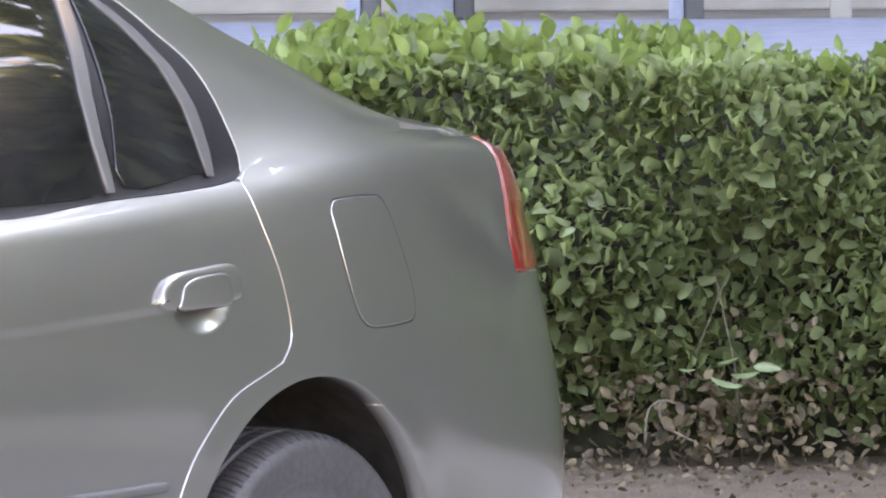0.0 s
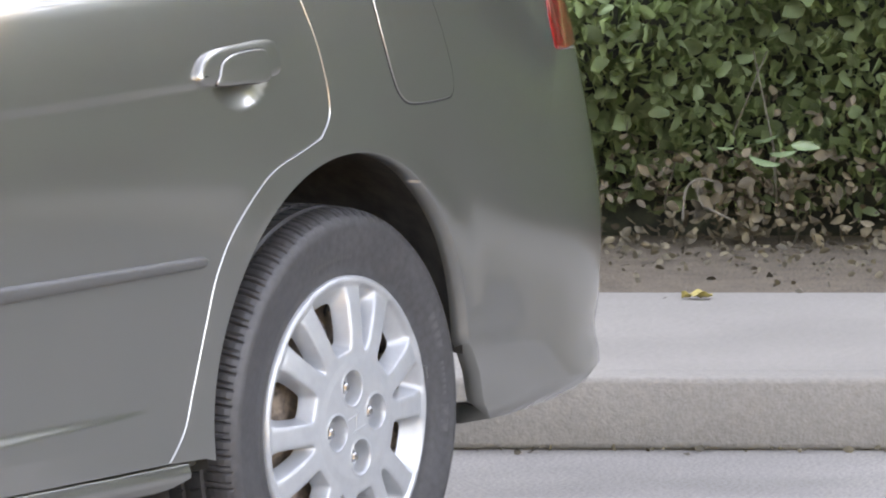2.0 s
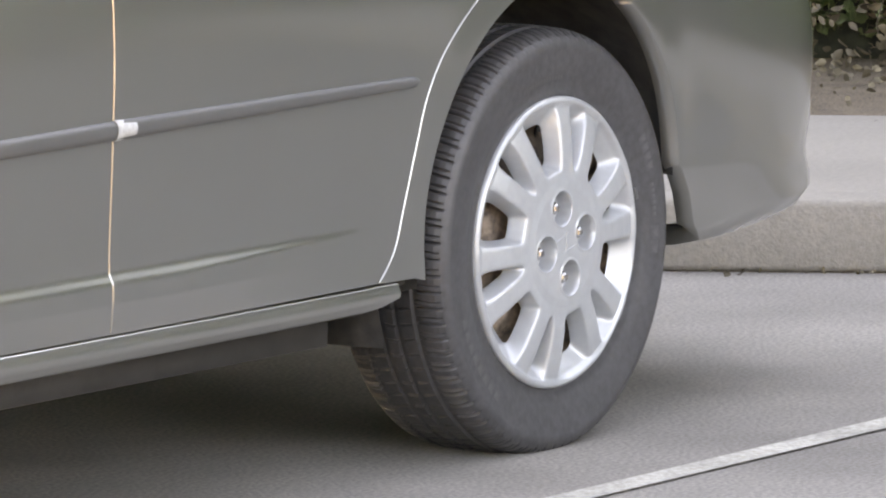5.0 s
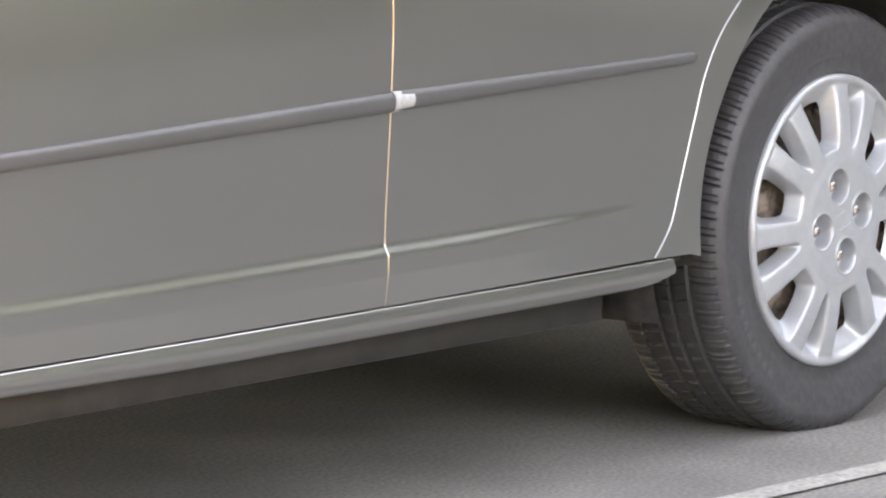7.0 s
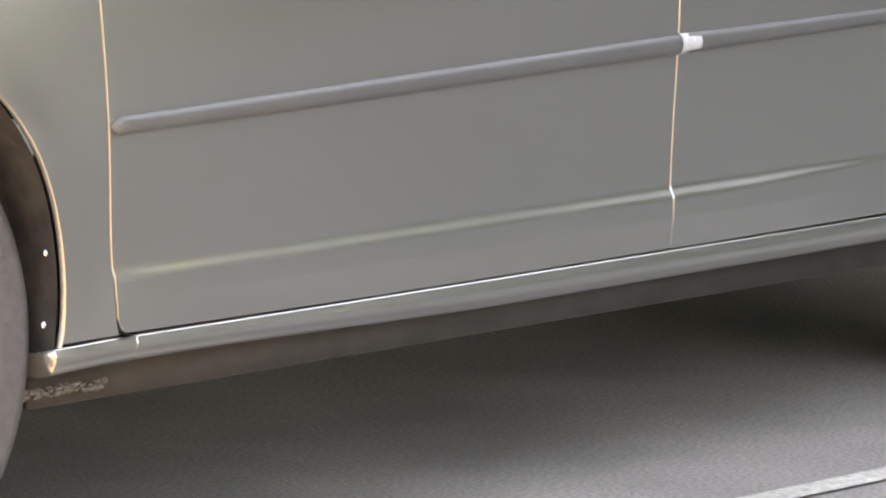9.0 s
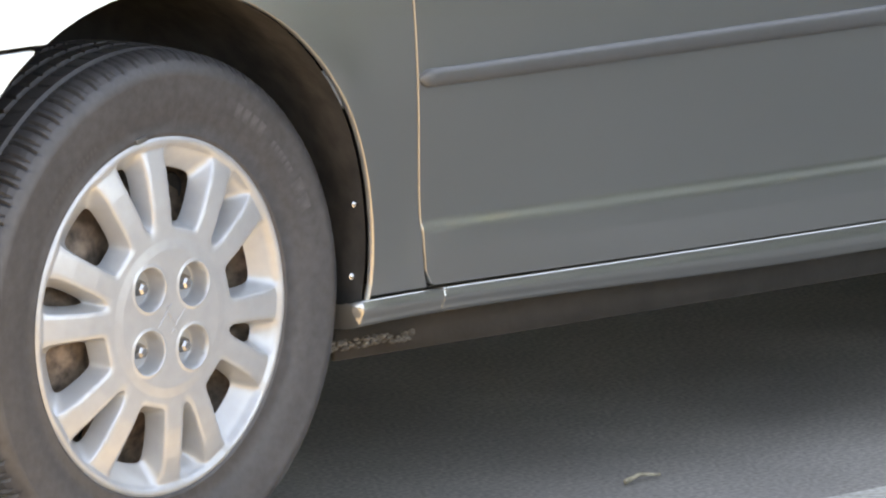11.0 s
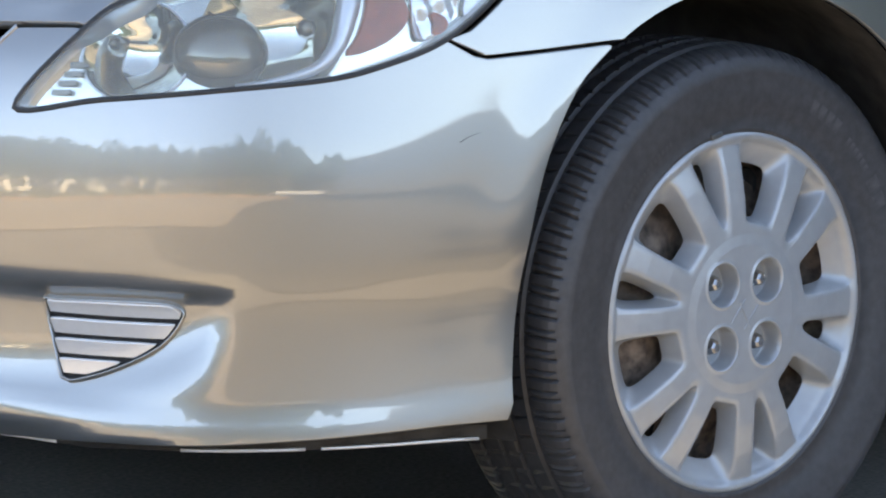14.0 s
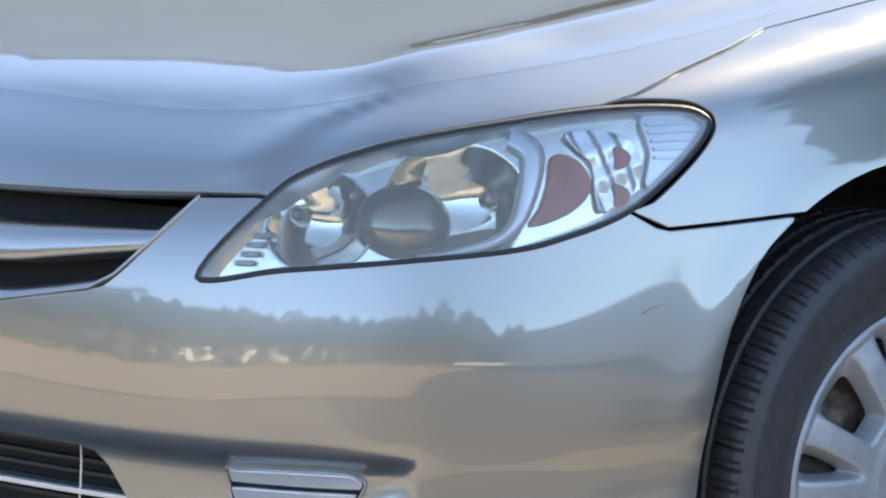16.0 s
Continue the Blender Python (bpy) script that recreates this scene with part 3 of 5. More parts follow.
rear_door = np.vstack([on_side([(1.482, 0.94), (1.490, 0.80), (1.492, 0.65), (1.4905, 0.50), (1.4905, 0.36), (1.4905, 0.2945), (1.495, 0.2922)]), REAR_DOOR_GAP[::-1],
                       upper_edge(s_of_x(2.468), s_of_x(1.482), 20)[1:-1]])
d2_near = panel("rear_door", shrink(rear_door, 0.0022), skin, PAINT, car, (0.0105, 0.0031), 0.012, 0.0009)
FUEL = smooth_path([(4.112, .905), (4.118, .922), (4.140, .929), (4.240, .928), (4.266, .918), (4.285, .875), (4.302, .825), (4.316, .775), (4.312, .753), (4.290, .746),
                    (4.195, .745), (4.160, .757), (4.140, .785), (4.122, .840)], 4, True)
SEAM = on_side([(2.757, .632), (2.90, .636), (3.015, .640), (3.12, .644)])
seam2 = np.array([(4.60, .655), (4.625, .672), (4.656, .70), (4.70, .752), (4.728, .790)])
lamp_front = np.array([(4.722, .793), (4.728, .83), (4.742, .87), (4.765, .915), (4.802, .963), (4.85, .983), (4.94, .990)])
quarter = np.vstack([REAR_DOOR_GAP, on_side([(2.20, 0.292)]), arch(1, 188, 58, 40), SEAM, seam2, lamp_front[1:], upper_edge(4.95, s_of_x(2.468), 24)[:-1] + (0, 0.0045)])
q_near = panel("rear_quarter", shrink(quarter, 0.0022), skin, PAINT, car, (0.03, 0.018), 0.03, 0.0010)
# dark sheet on the skin draws the flap's shaded gap
panel("fuel_gap", shrink(FUEL, -0.003), with_normals(lambda a, b: skin_point(a, b) + np.stack([0 * a, 0 * a - 0.0006, 0 * a], -1)), GAP_SHADE, car, (0.03, 0.02), 0.002, 0.0004)
panel("fuel_door", shrink(FUEL, 0.001), with_normals(lambda a, b: skin_point(a, b) + np.stack([0 * a, 0 * a - 0.0024, 0 * a], -1)), PAINT, car, (0.03, 0.02), 0.0018, 0.0016)
rear_half = np.vstack([on_side([(3.035, .247)]), on_side([(2.990, .285), (2.962, .335), (2.927, .376)]), arch(1, 8, 57, 16), SEAM - (0, -.0012), seam2 - (.0004, -.0006), [(4.736, .784), (4.905, .778), (5.30, .782), (S_END, .785)]])
rear_low = [(S_END, .288), (5.2, .290), (4.95, .286), (4.75, .272), (4.60, .258)]
rb = np.vstack([rear_half, [(2 * S_END - a, b) for a, b in rear_half[::-1][1:]], [(2 * S_END - a, b) for a, b in rear_low[::-1]][:-1], rear_low])
panel("rear_bumper", rb, skin, PAINT, car, (0.035, 0.02), 0.03)
sill = on_side([(0.300, .2485), (0.300, .2875), (0.444, .2885)])
sill_rest = on_side([(0.447, .2885), (2.155, .2895), (2.155, .272), (2.12, .262), (2.0, .2505), (0.447, .2485)])
proud = with_normals(lambda a, b: skin_point(a, b) + np.stack([0 * a, -0.0075 + 0.0038 * np.clip((b - 0.2795) / 0.009, 0, 1), 0 * a], -1))
sill_a = panel("sill_front", np.vstack([sill, on_side([(0.444, .2485)])]), proud, PAINT, car, (0.05, 0.003), 0.03, 0.002)
sill_b = panel("sill", sill_rest, proud, PAINT, car, (0.05, 0.003), 0.03, 0.002)
tail_lamp = smooth_path([(4.729, .795), (4.735, .83), (4.749, .87), (4.772, .913), (4.808, .959), (4.86, .977), (4.94, .983), (5.20, .974), (5.22, .80), (5.06, .790), (4.90, .788), (4.77, .788)], 1, True)
t_near = panel("tail_lamp", tail_lamp, with_normals(lambda a, b: skin_point(a, b) + np.stack([0 * a, 0 * a - 0.002, 0 * a], -1)), RED_LENS, car, (0.04, 0.03), 0.02, 0.004, "red and orange plastic tail lamp lens")

upper = smooth_path([(4.737, .84), (4.749, .87), (4.772, .913), (4.808, .959), (4.86, .977), (4.94, .983), (5.20, .974), (5.20, .89), (5.0, .882), (4.90, .878), (4.82, .892), (4.775, .890)], 1, True)
panel("upper_lens", upper, with_normals(lambda a, b: skin_point(a, b) + np.stack([0 * a, 0 * a - 0.0035, 0 * a], -1)), PALE_LENS, t_near, (0.04, 0.03), 0.003, 0.002, "paler red upper lens")

# hood: the rolled front edge above the lamps and grille, and the top sheet
lip_half = [(0, .632), (.14, .633), (.318, .640), (.47, .650), (.534, .6535)] + [tuple(p) for p in shrink(HEADLAMP, -0.0025)[6:31]] + [(1.03, .764), (1.101, .785), (1.18, .8045)] + [tuple(p) for p in upper_edge(1.255, 1.78, 30) - (0, SEAM_DROP)]
lip_top = [tuple(p) for p in upper_edge(0, 1.782, 200)]
lip = lip_half + lip_top[::-1]
lip = lip + [(-a, b) for a, b in lip_top[1:]] + [(-a, b) for a, b in lip_half[::-1][:-1]]
panel("hood_edge", lip, skin, PAINT, car, (0.012, 0.008), 0.02, 0.0005)
hx = np.concatenate([np.linspace(0, 1.262, 150), np.linspace(1.27, s_of_x(0.62), 40)])
hb = np.stack([np.interp(hx, _hs, HOOD_X), np.interp(hx, _hs, HOOD_Y)], -1)
hood_outline = np.vstack([hb, hb[::-1][:-1] * (1, -1)])


def hood_blend(x, y):
    p, n = hood_top(x, y)
    yb = np.interp(x, HOOD_X, HOOD_Y)
    sb = np.interp(x, HOOD_X, _hs)
    _, ns = skin(sb, top_z(sb) - 0.002)
    ns = ns * np.stack([0 * y + 1, -np.sign(y + 1e-9), 0 * y + 1], -1)
    ns[..., 1] = np.where(y < 0, -np.abs(ns[..., 1]), np.abs(ns[..., 1]))
    k = np.clip((np.abs(yb) - np.abs(y)) / np.interp(x, (-0.72, -0.60, -0.40), (0.30, 0.18, 0.09)), 0, 1)[..., None]
    k = k * k * (3 - 2 * k)
    n = n * k + (0.1 * n + 0.9 * ns) * (1 - k)
    return p, n / np.linalg.norm(n, axis=-1, keepdims=True)


panel("hood", hood_outline, hood_blend, PAINT, car, (0.022, 0.016), 0.002, 0.0005, "grey painted bonnet with a soft raised crease")
dx = np.linspace(s_of_x(2.95), S_END, 40)
db = np.stack([np.interp(dx, _ds, DECK_X), np.interp(dx, _ds, DECK_Y)], -1)
panel("boot_lid", np.vstack([db, db[::-1][1:] * (1, -1)]), deck, PAINT, car, (0.05, 0.05), 0.004, 0.0005)
panel("boot_face", [(5.228, .985), (5.228, .787), (2 * S_END - 5.228, .787), (2 * S_END - 5.228, .985)] , with_normals(lambda a, b: skin_point(a, b) * (1, 1, 1) + np.stack([0 * a - 0.006, 0 * a, 0 * a], -1)), PAINT, car, (0.05, 0.04), 0.01)

# cabin: pillars, roof and panes
rx = np.linspace(0.34, 3.06, 50)
rr = hermite(RAIL[:, 0], RAIL[:, 1:], rx)


def side_blend(x, w):
    p, n = side(x, w)
    sb = s_of_x(x)
    _, ns = skin(sb, top_z(sb) - 0.004)
    k = np.clip(w / 0.35, 0, 1)[..., None]
    k = k * k * (3 - 2 * k)
    n = n * k + (0.35 * n + 0.65 * ns) * (1 - k)
    return p, n / np.linalg.norm(n, axis=-1, keepdims=True)


pillar_near = panel("cabin_side", [(0.36, 0.0)] + [(x, 0.0) for x in np.linspace(0.5, 2.40, 30)] + [(x, -0.06) for x in np.linspace(2.5, 3.04, 12)] + [(x, 1.0) for x in np.linspace(3.06, 0.34, 40)], side_blend, PAINT, car, (0.06, 0.08), 0.004, 0.0005)
panel("roof", [(x, y) for x, y in zip(rx, rr[:, 0])] + [(x, -y) for x, y in zip(rx[::-1], rr[::-1, 0])], roof, PAINT, car, (0.06, 0.06), 0.004, 0.0005)
out2 = with_normals(lambda x, w: side_point(x, w) + np.stack([0 * x, 0 * x - 0.003, 0 * x + 0.001], -1))
out4 = with_normals(lambda x, w: side_point(x, w) + np.stack([0 * x, 0 * x - 0.007, 0 * x + 0.002], -1))
frame_out = smooth_path([(1.50, -0.03), (1.9, -0.022), (2.137, -0.004), (2.40, -0.036), (2.466, -0.03), (2.486, 0.03), (2.484, 0.18), (2.466, 0.48), (2.414, 0.63), (2.354, 0.75), (2.20, 0.86), (1.9, 0.90), (1.50, 0.90)], 4)
wf_near = panel("window_frame", frame_out, out2, FRAME_BLACK, car, (0.05, 0.06), 0.004, 0.001, "black window surround")
fw_near = panel("front_window", [(0.62, 0.02), (1.46, 0.0), (1.46, 0.90), (1.15, 0.88), (0.90, 0.80), (0.70, 0.45)], out2, GLASS_DARK, car, (0.05, 0.06), 0.004, 0.001)
pane = smooth_path([(1.53, 0.03), (1.9, 0.02), (2.142, 0.03), (2.152, 0.20), (2.185, 0.60), (2.215, 0.80), (1.9, 0.86), (1.53, 0.86)], 3)
rw_near = panel("rear_window", pane, out4, GLASS_DARK, car, (0.05, 0.06), 0.004, 0.001, "dark tinted rear door glass")
quarter_pane = smooth_path([(2.175, 0.03), (2.35, 0.03), (2.392, 0.05), (2.398, 0.30), (2.382, 0.50), (2.335, 0.66), (2.255, 0.78), (2.222, 0.60), (2.19, 0.25)], 3, True)
qw_near = panel("quarter_window", quarter_pane, out4, GLASS_DARK, car, (0.05, 0.06), 0.004, 0.001)
bar = np.array([(2.127, 0.02), (2.141, 0.02), (2.143, 0.20), (2.154, 0.338), (2.198, 0.60), (2.214, 0.685), (2.244, 0.80), (2.214, 0.80), (2.182, 0.669), (2.160, 0.55), (2.129, 0.338), (2.122, 0.18)])
out6 = with_normals(lambda x, w: side_point(x, w) + np.stack([0 * x, 0 * x - 0.012, 0 * x + 0.002], -1))
wb_near = panel("window_bar", bar, out6, STRIP, car, (0.05, 0.06), 0.006, 0.002, "grey glass divider bar")
channel = np.array([(2.386, 0.012), (2.400, 0.008), (2.407, 0.102), (2.410, 0.297), (2.394, 0.47), (2.350, 0.62), (2.285, 0.74), (2.262, 0.745), (2.322, 0.61), (2.363, 0.472), (2.380, 0.296), (2.383, 0.108)])
out5 = with_normals(lambda x, w: side_point(x, w) + np.stack([0 * x, 0 * x - 0.010, 0 * x + 0.002], -1))
wc_near = panel("glass_channel", channel, out5, STRIP, car, (0.05, 0.06), 0.004, 0.0015, "grey rubber channel behind the quarter glass")
edge_path = smooth_path([(2.478, -0.02), (2.487, 0.06), (2.485, 0.18), (2.467, 0.48), (2.415, 0.63), (2.355, 0.75), (2.20, 0.86), (1.95, 0.90)], 6)
edge_p, edge_n = side(edge_path[:, 0], edge_path[:, 1])
part("frame_edge", tube([tuple(p) for p in edge_p + edge_n * 0.004], 0.0011, 6), TAPE, car, "thin bright edge of the door frame")
panel("windshield", [(0.50, -0.60), (1.10, -0.52), (1.10, 0.52), (0.50, 0.60)], with_normals(lambda x, y: roof_point(x, y) + np.stack([0 * x - .002, 0 * x, 0 * x + 0.003], -1)), GLASS_DARK, car, (0.05, 0.06), 0.004, 0.001)
panel("rear_screen", [(2.40, -0.52), (2.95, -0.58), (2.95, 0.58), (2.40, 0.52)], with_normals(lambda x, y: roof_point(x, y) + np.stack([0 * x + .002, 0 * x, 0 * x + 0.003], -1)), GLASS_DARK, car, (0.05, 0.06), 0.004, 0.001)

# near-black shell painting the shade in the shut lines, wheel housings and floor


def deep(a, b):
    p, n = skin(a, b)
    return p - n * 0.022, n


shell = np.vstack([[(1.14, .66), (1.14, .61)], arch(0, 128, 0, 30, 0.02), on_side([(0.335, .26), (2.12, .26)]), arch(1, 188, 4, 40, 0.02),
                   on_side([(3.01, .30)]), [(4.75, .31), (5.25, .33), (S_END, .33), (S_END, .96), (4.95, .955)], upper_edge(4.9, 1.14, 60) - (0, 0.03)])
inner_near = panel("inner_shell", shell, deep, GAP_SHADE, car, (0.06, 0.04), 0.002, 0.0005)
for ob in (f_near, d1_near, d2_near, q_near, sill_a, sill_b, t_near, pillar_near, wf_near, fw_near, rw_near, qw_near, wb_near, wc_near, inner_near):
    mirrored(ob, car)


def ball_lump(c, r):
    rows = [[(c[0] + r[0] * math.sin(a) * math.cos(b), c[1] + r[1] * math.sin(a) * math.sin(b), c[2] + r[2] * math.cos(a) * (1 + 0.3 * math.sin(3 * b + c[0] * 90))) for b in np.linspace(0, 2 * math.pi, 9, endpoint=False)] for a in np.linspace(0.05, math.pi - 0.05, 6)]
    return from_grid(np.array(rows), close_v=True)


def housing(k):
    cx, cz, r = ARCHES[k]
    t = np.radians(np.linspace(-25 if k == 0 else 5, 205, 40))
    rows = []
    for rad, y in ((r + 0.002, None), (r + 0.012, -0.765), (r + 0.02, -0.70), (r + 0.02, -0.56), (0.05, -0.56)):
        xs, zs = cx + rad * np.cos(t), np.maximum(cz + rad * np.sin(t), 0.185)
        ys = skin_point(s_of_x(xs), np.maximum(zs, 0.23))[:, 1] + 0.014 if y is None else np.full(len(t), y)
        rows.append(list(zip(xs, ys, zs)))
    bm = from_grid(np.array(rows))
    return bm


for k in (0, 1):
    for sign in (1, -1):
        bm = housing(k)
        if sign < 0:
            for v in bm.verts:
                v.co.y *= -1
        part("wheel_housing", bm, LINER, car, "dusty black wheel housing liner")
floor_pan = join_bm(box((0.34, -0.70, 0.20), (2.2, 0.70, 0.235), 0.01), box((-0.70, -0.55, 0.20), (0.36, 0.55, 0.26), 0.01), box((2.1, -0.55, 0.375), (3.40, 0.55, 0.42), 0.01))
part("floor_pan", floor_pan, UNDERBODY, car, smooth=False)
part("exhaust_pipe", tube([(0.3, 0.15, 0.19), (1.2, 0.12, 0.18), (2.3, 0.2, 0.2), (3.2, 0.35, 0.26)], 0.025), UNDERBODY, car)
part("jack_flange", box((0.34, -0.765, 0.205), (2.10, -0.757, 0.252)), UNDERBODY, car)

crust, mud_rng = [], random.Random(4)
for i in range(110):
    r = mud_rng.uniform(0.0008, 0.0028)
    crust.append(ball_lump((0.300 + 0.16 * mud_rng.random() ** 1.6, -0.780 - 0.012 * mud_rng.random(), 0.226 + mud_rng.uniform(-0.004, 0.007)), (r * 2.6, r, r)))
part("mud_crust", join_bm(*crust), MUD, car, "pale dried mud under the sill")


# rubbing strips along the doors
def strip(x0, x1, z0, z1, h0, h1):
    xs = (1 - np.cos(np.linspace(0, math.pi, 60))) / 2
    rows = []
    for q in xs:
        x, z, h = x0 + (x1 - x0) * q, z0 + (z1 - z0) * q, (h0 + (h1 - h0) * q) / 2
        tip = min(1.0, math.sqrt(max(0.0, min(q * (x1 - x0) / 0.012 if h0 < h1 else 1, (1 - q) * (x1 - x0) / 0.02 if h1 < h0 else 1, 1)) + 0.02))
        p = skin_point(np.full(9, s_of_x(x)), z + tip * h * np.array([-1, -1, -0.8, -0.35, 0, 0.4, 0.75, 1, 1.0]))
        d = np.array([0.002, -0.003, -0.0075, -0.0088, -0.009, -0.0088, -0.0075, -0.003, 0.002]) * tip
        p[:, 1] += d
        rows.append(p)
    return from_grid(np.array(rows))


def strips(y_sign):
    for args in ((0.384, 1.489, 0.5445, 0.5600, 0.022, 0.026), (1.493, 2.200, 0.5605, 0.5660, 0.026, 0.016)):
        bm = strip(*args)
        bmesh.ops.recalc_face_normals(bm, faces=bm.faces[:])
        if y_sign < 0:
            for v in bm.verts:
                v.co.y *= -1
            bmesh.ops.reverse_faces(bm, faces=bm.faces[:])
        part("rubbing_strip", bm, STRIP, car)


strips(1), strips(-1)
tp = []
for q in np.linspace(0, 1, 8):
    p = skin_point(np.full(7, s_of_x(1.488 + 0.042 * q)), 0.5605 + np.linspace(-1, 1, 7) * (0.0145 - 0.003 * q))
    p[:, 1] -= np.array([0.003, 0.0085, 0.0102, 0.0108, 0.0102, 0.0085, 0.003])
    tp.append(p)
part("tape", from_grid(np.array(tp)), TAPE, car, "pale film wrapped over the strip's joint")


# door handle: a rounded plate with a set-in pull over the scooped hollow
def plated(outline, steps):
    """A raised plate on the skin: rings of an inward draw and a height, closed by a face."""
    rows = []
    for draw, out in steps:
        o = shrink(outline, draw)
        flat = np.array((0, -1, 0.14)) / math.hypot(1, 0.14)
        base = np.array([skin_point(np.array([q[0]]), np.array([max(q[1], 0.8085)]))[0] for q in o])
        base[:, 2] = o[:, 1]
        rows.append(base + flat * out)
    bm = from_grid(np.array(rows), close_v=True)
    bm.verts.ensure_lookup_table()
    m = len(rows[0])
    bm.faces.new(bm.verts[(len(rows) - 1) * m:])
    bmesh.ops.recalc_face_normals(bm, faces=bm.faces[:])
    if sum(f.normal.y * f.calc_area() for f in bm.faces) > 0:
        bmesh.ops.reverse_faces(bm, faces=bm.faces[:])
    return bm


def handle(shift, drop):
    thing = new("door_handle")
    thing.parent = car
    outer = smooth_path([(3.628, .811), (3.634, .834), (3.666, .851), (3.733, .857), (3.806, .859), (3.829, .851), (3.834, .831), (3.831, .813), (3.808, .8075), (3.733, .806), (3.661, .8045)], 5, True)
    pull = smooth_path([(3.668, .8035), (3.672, .818), (3.682, .834), (3.709, .8435), (3.758, .847), (3.789, .846), (3.797, .836), (3.797, .8035), (3.730, .802)], 4, True)
    move = np.array((shift, drop))
    part("surround", plated(outer + move, ((0, -0.003), (0.0, 0.0055), (0.0008, 0.0075), (0.0026, 0.0086), (0.007, 0.0094), (0.012, 0.0098))), PAINT, thing)
    # dark plate beneath the pull paints the shade along its edge
    part("gap", plated(shrink(pull + move, -0.0012), ((0, 0.006), (0.0, 0.0100), (0.0006, 0.0102))), GAP_SHADE, thing, "dark plate as the shaded gap round the pull")
    part("pull", plated(pull + move, ((0, 0.008), (0.0, 0.0112), (0.0008, 0.0119), (0.0035, 0.0122), (0.006, 0.0123))), PAINT, thing)
    return thing


handle(0.0, 0.0)
handle(-0.96, -0.02)


# ---- wheels ----

def wrap(a):
    return (a + math.pi) % (2 * math.pi) - math.pi


def window_gap(x, z):
    """How far inside a window of the cover a point lies (negative on the spokes)."""
    R, T = np.hypot(x, z), np.arctan2(z, x)

    def soft_min(*terms):
        k = 300.0
        return -np.log(sum(np.exp(-k * np.clip(t, -0.05, 0.08)) for t in terms)) / k
    best = np.full(R.shape, -1.0)
    for k in range(6):
        a = wrap(T - math.radians(17 + 60 * k))
        across = np.abs(R * np.sin(a))
        g = soft_min(0.0225 + 0.28 * (R - 0.118) - across, (R - 0.105) * 0.9, (0.1950 - R) * 0.21)
        best = np.maximum(best, np.where(np.cos(a) > 0, g, -1))
        a = wrap(T - math.radians(47 + 60 * k))
        across = np.abs(R * np.sin(a))
        g = soft_min(0.0058 + 0.20 * (R - 0.110) - across, (R - 0.106) * 0.5, (0.1950 - R) * 0.30)
        best = np.maximum(best, np.where(np.cos(a) > 0, g, -1))
    return best


def cover_mesh():
    """The wheel cover: twelve spokes in pairs, six wide and six narrow windows, a disc with four nut wells."""
    rs = np.concatenate([np.linspace(0.004, 0.088, 66), np.linspace(0.0900, 0.192, 110), np.array([0.1945, 0.1965, 0.199, 0.202, 0.205, 0.2075, 0.2087, 0.2087, 0.206])])
    th = np.linspace(0, 2 * math.pi, 900, endpoint=False)
    R, T = np.meshgrid(rs, th, indexing="ij")
    h = np.interp(R, [0, 0.05, 0.080, 0.086, 0.092, 0.13, 0.165, 0.188, 0.195, 0.201, 0.206, 0.2087], [0.017, 0.017, 0.0165, 0.0155, 0.0145, 0.0125, 0.008, 0.003, 0.001, 0.005, 0.004, 0.0])
    gap = window_gap(R * np.cos(T), R * np.sin(T))
    wall = np.clip((gap + 0.0012) / 0.0064, 0, 1)
    h = h - 0.026 * wall ** 1.1
    # each spoke is a little rounded
    h = h - 0.0014 * np.clip((gap + 0.007) / 0.006, 0, 1) ** 2
    for k in range(4):
        a = math.radians(45 + 90 * k)
        d = np.hypot(R * np.cos(T) - 0.0515 * math.cos(a), R * np.sin(T) - 0.0515 * math.sin(a))
        h = h - 0.0235 * np.clip((0.0248 - d) / 0.0028, 0, 1) ** 0.8 + 0.0012 * np.exp(-((d - 0.0262) / 0.002) ** 2)
    h[-2], h[-1] = -0.006, -0.012
    pts = np.stack([R * np.cos(T), -h, R * np.sin(T)], -1)
    bm = bmesh.new()
    vs = [[bm.verts.new(p) for p in row] for row in pts]
    n = len(th)
    for i in range(len(rs) - 1):
        for j in range(n):
            b = (j + 1) % n
            if min(gap[i, j], gap[i, b], gap[i + 1, j], gap[i + 1, b]) > 0.0050:
                continue
            bm.faces.new((vs[i][j], vs[i + 1][j], vs[i + 1][b], vs[i][b]))
    bm.faces.new([vs[0][j] for j in range(0, n)])
    rim_v = {v for e in bm.edges if len(e.link_faces) == 1 for v in e.verts}
    for v in rim_v:
        r = math.hypot(v.co.x, v.co.z)
        if 0.095 < r < 0.193:
            for _ in range(3):
                q = np.array([(v.co.x, v.co.z), (v.co.x + 1e-4, v.co.z), (v.co.x, v.co.z + 1e-4)])
                g = window_gap(q[:, 0], q[:, 1])
                d = (g[1:] - g[0]) / 1e-4
                move = (0.0050 - g[0]) * d / max(float(d @ d), 0.05)
                v.co.x += float(np.clip(move[0], -0.0012, 0.0012))
                v.co.z += float(np.clip(move[1], -0.0012, 0.0012))
    loose = [v for v in bm.verts if not v.link_faces]
    bmesh.ops.delete(bm, geom=loose, context="VERTS")
    bmesh.ops.recalc_face_normals(bm, faces=bm.faces[:])
    if sum(f.normal.y * f.calc_area() for f in bm.faces) > 0:
        bmesh.ops.reverse_faces(bm, faces=bm.faces[:])
    return bm


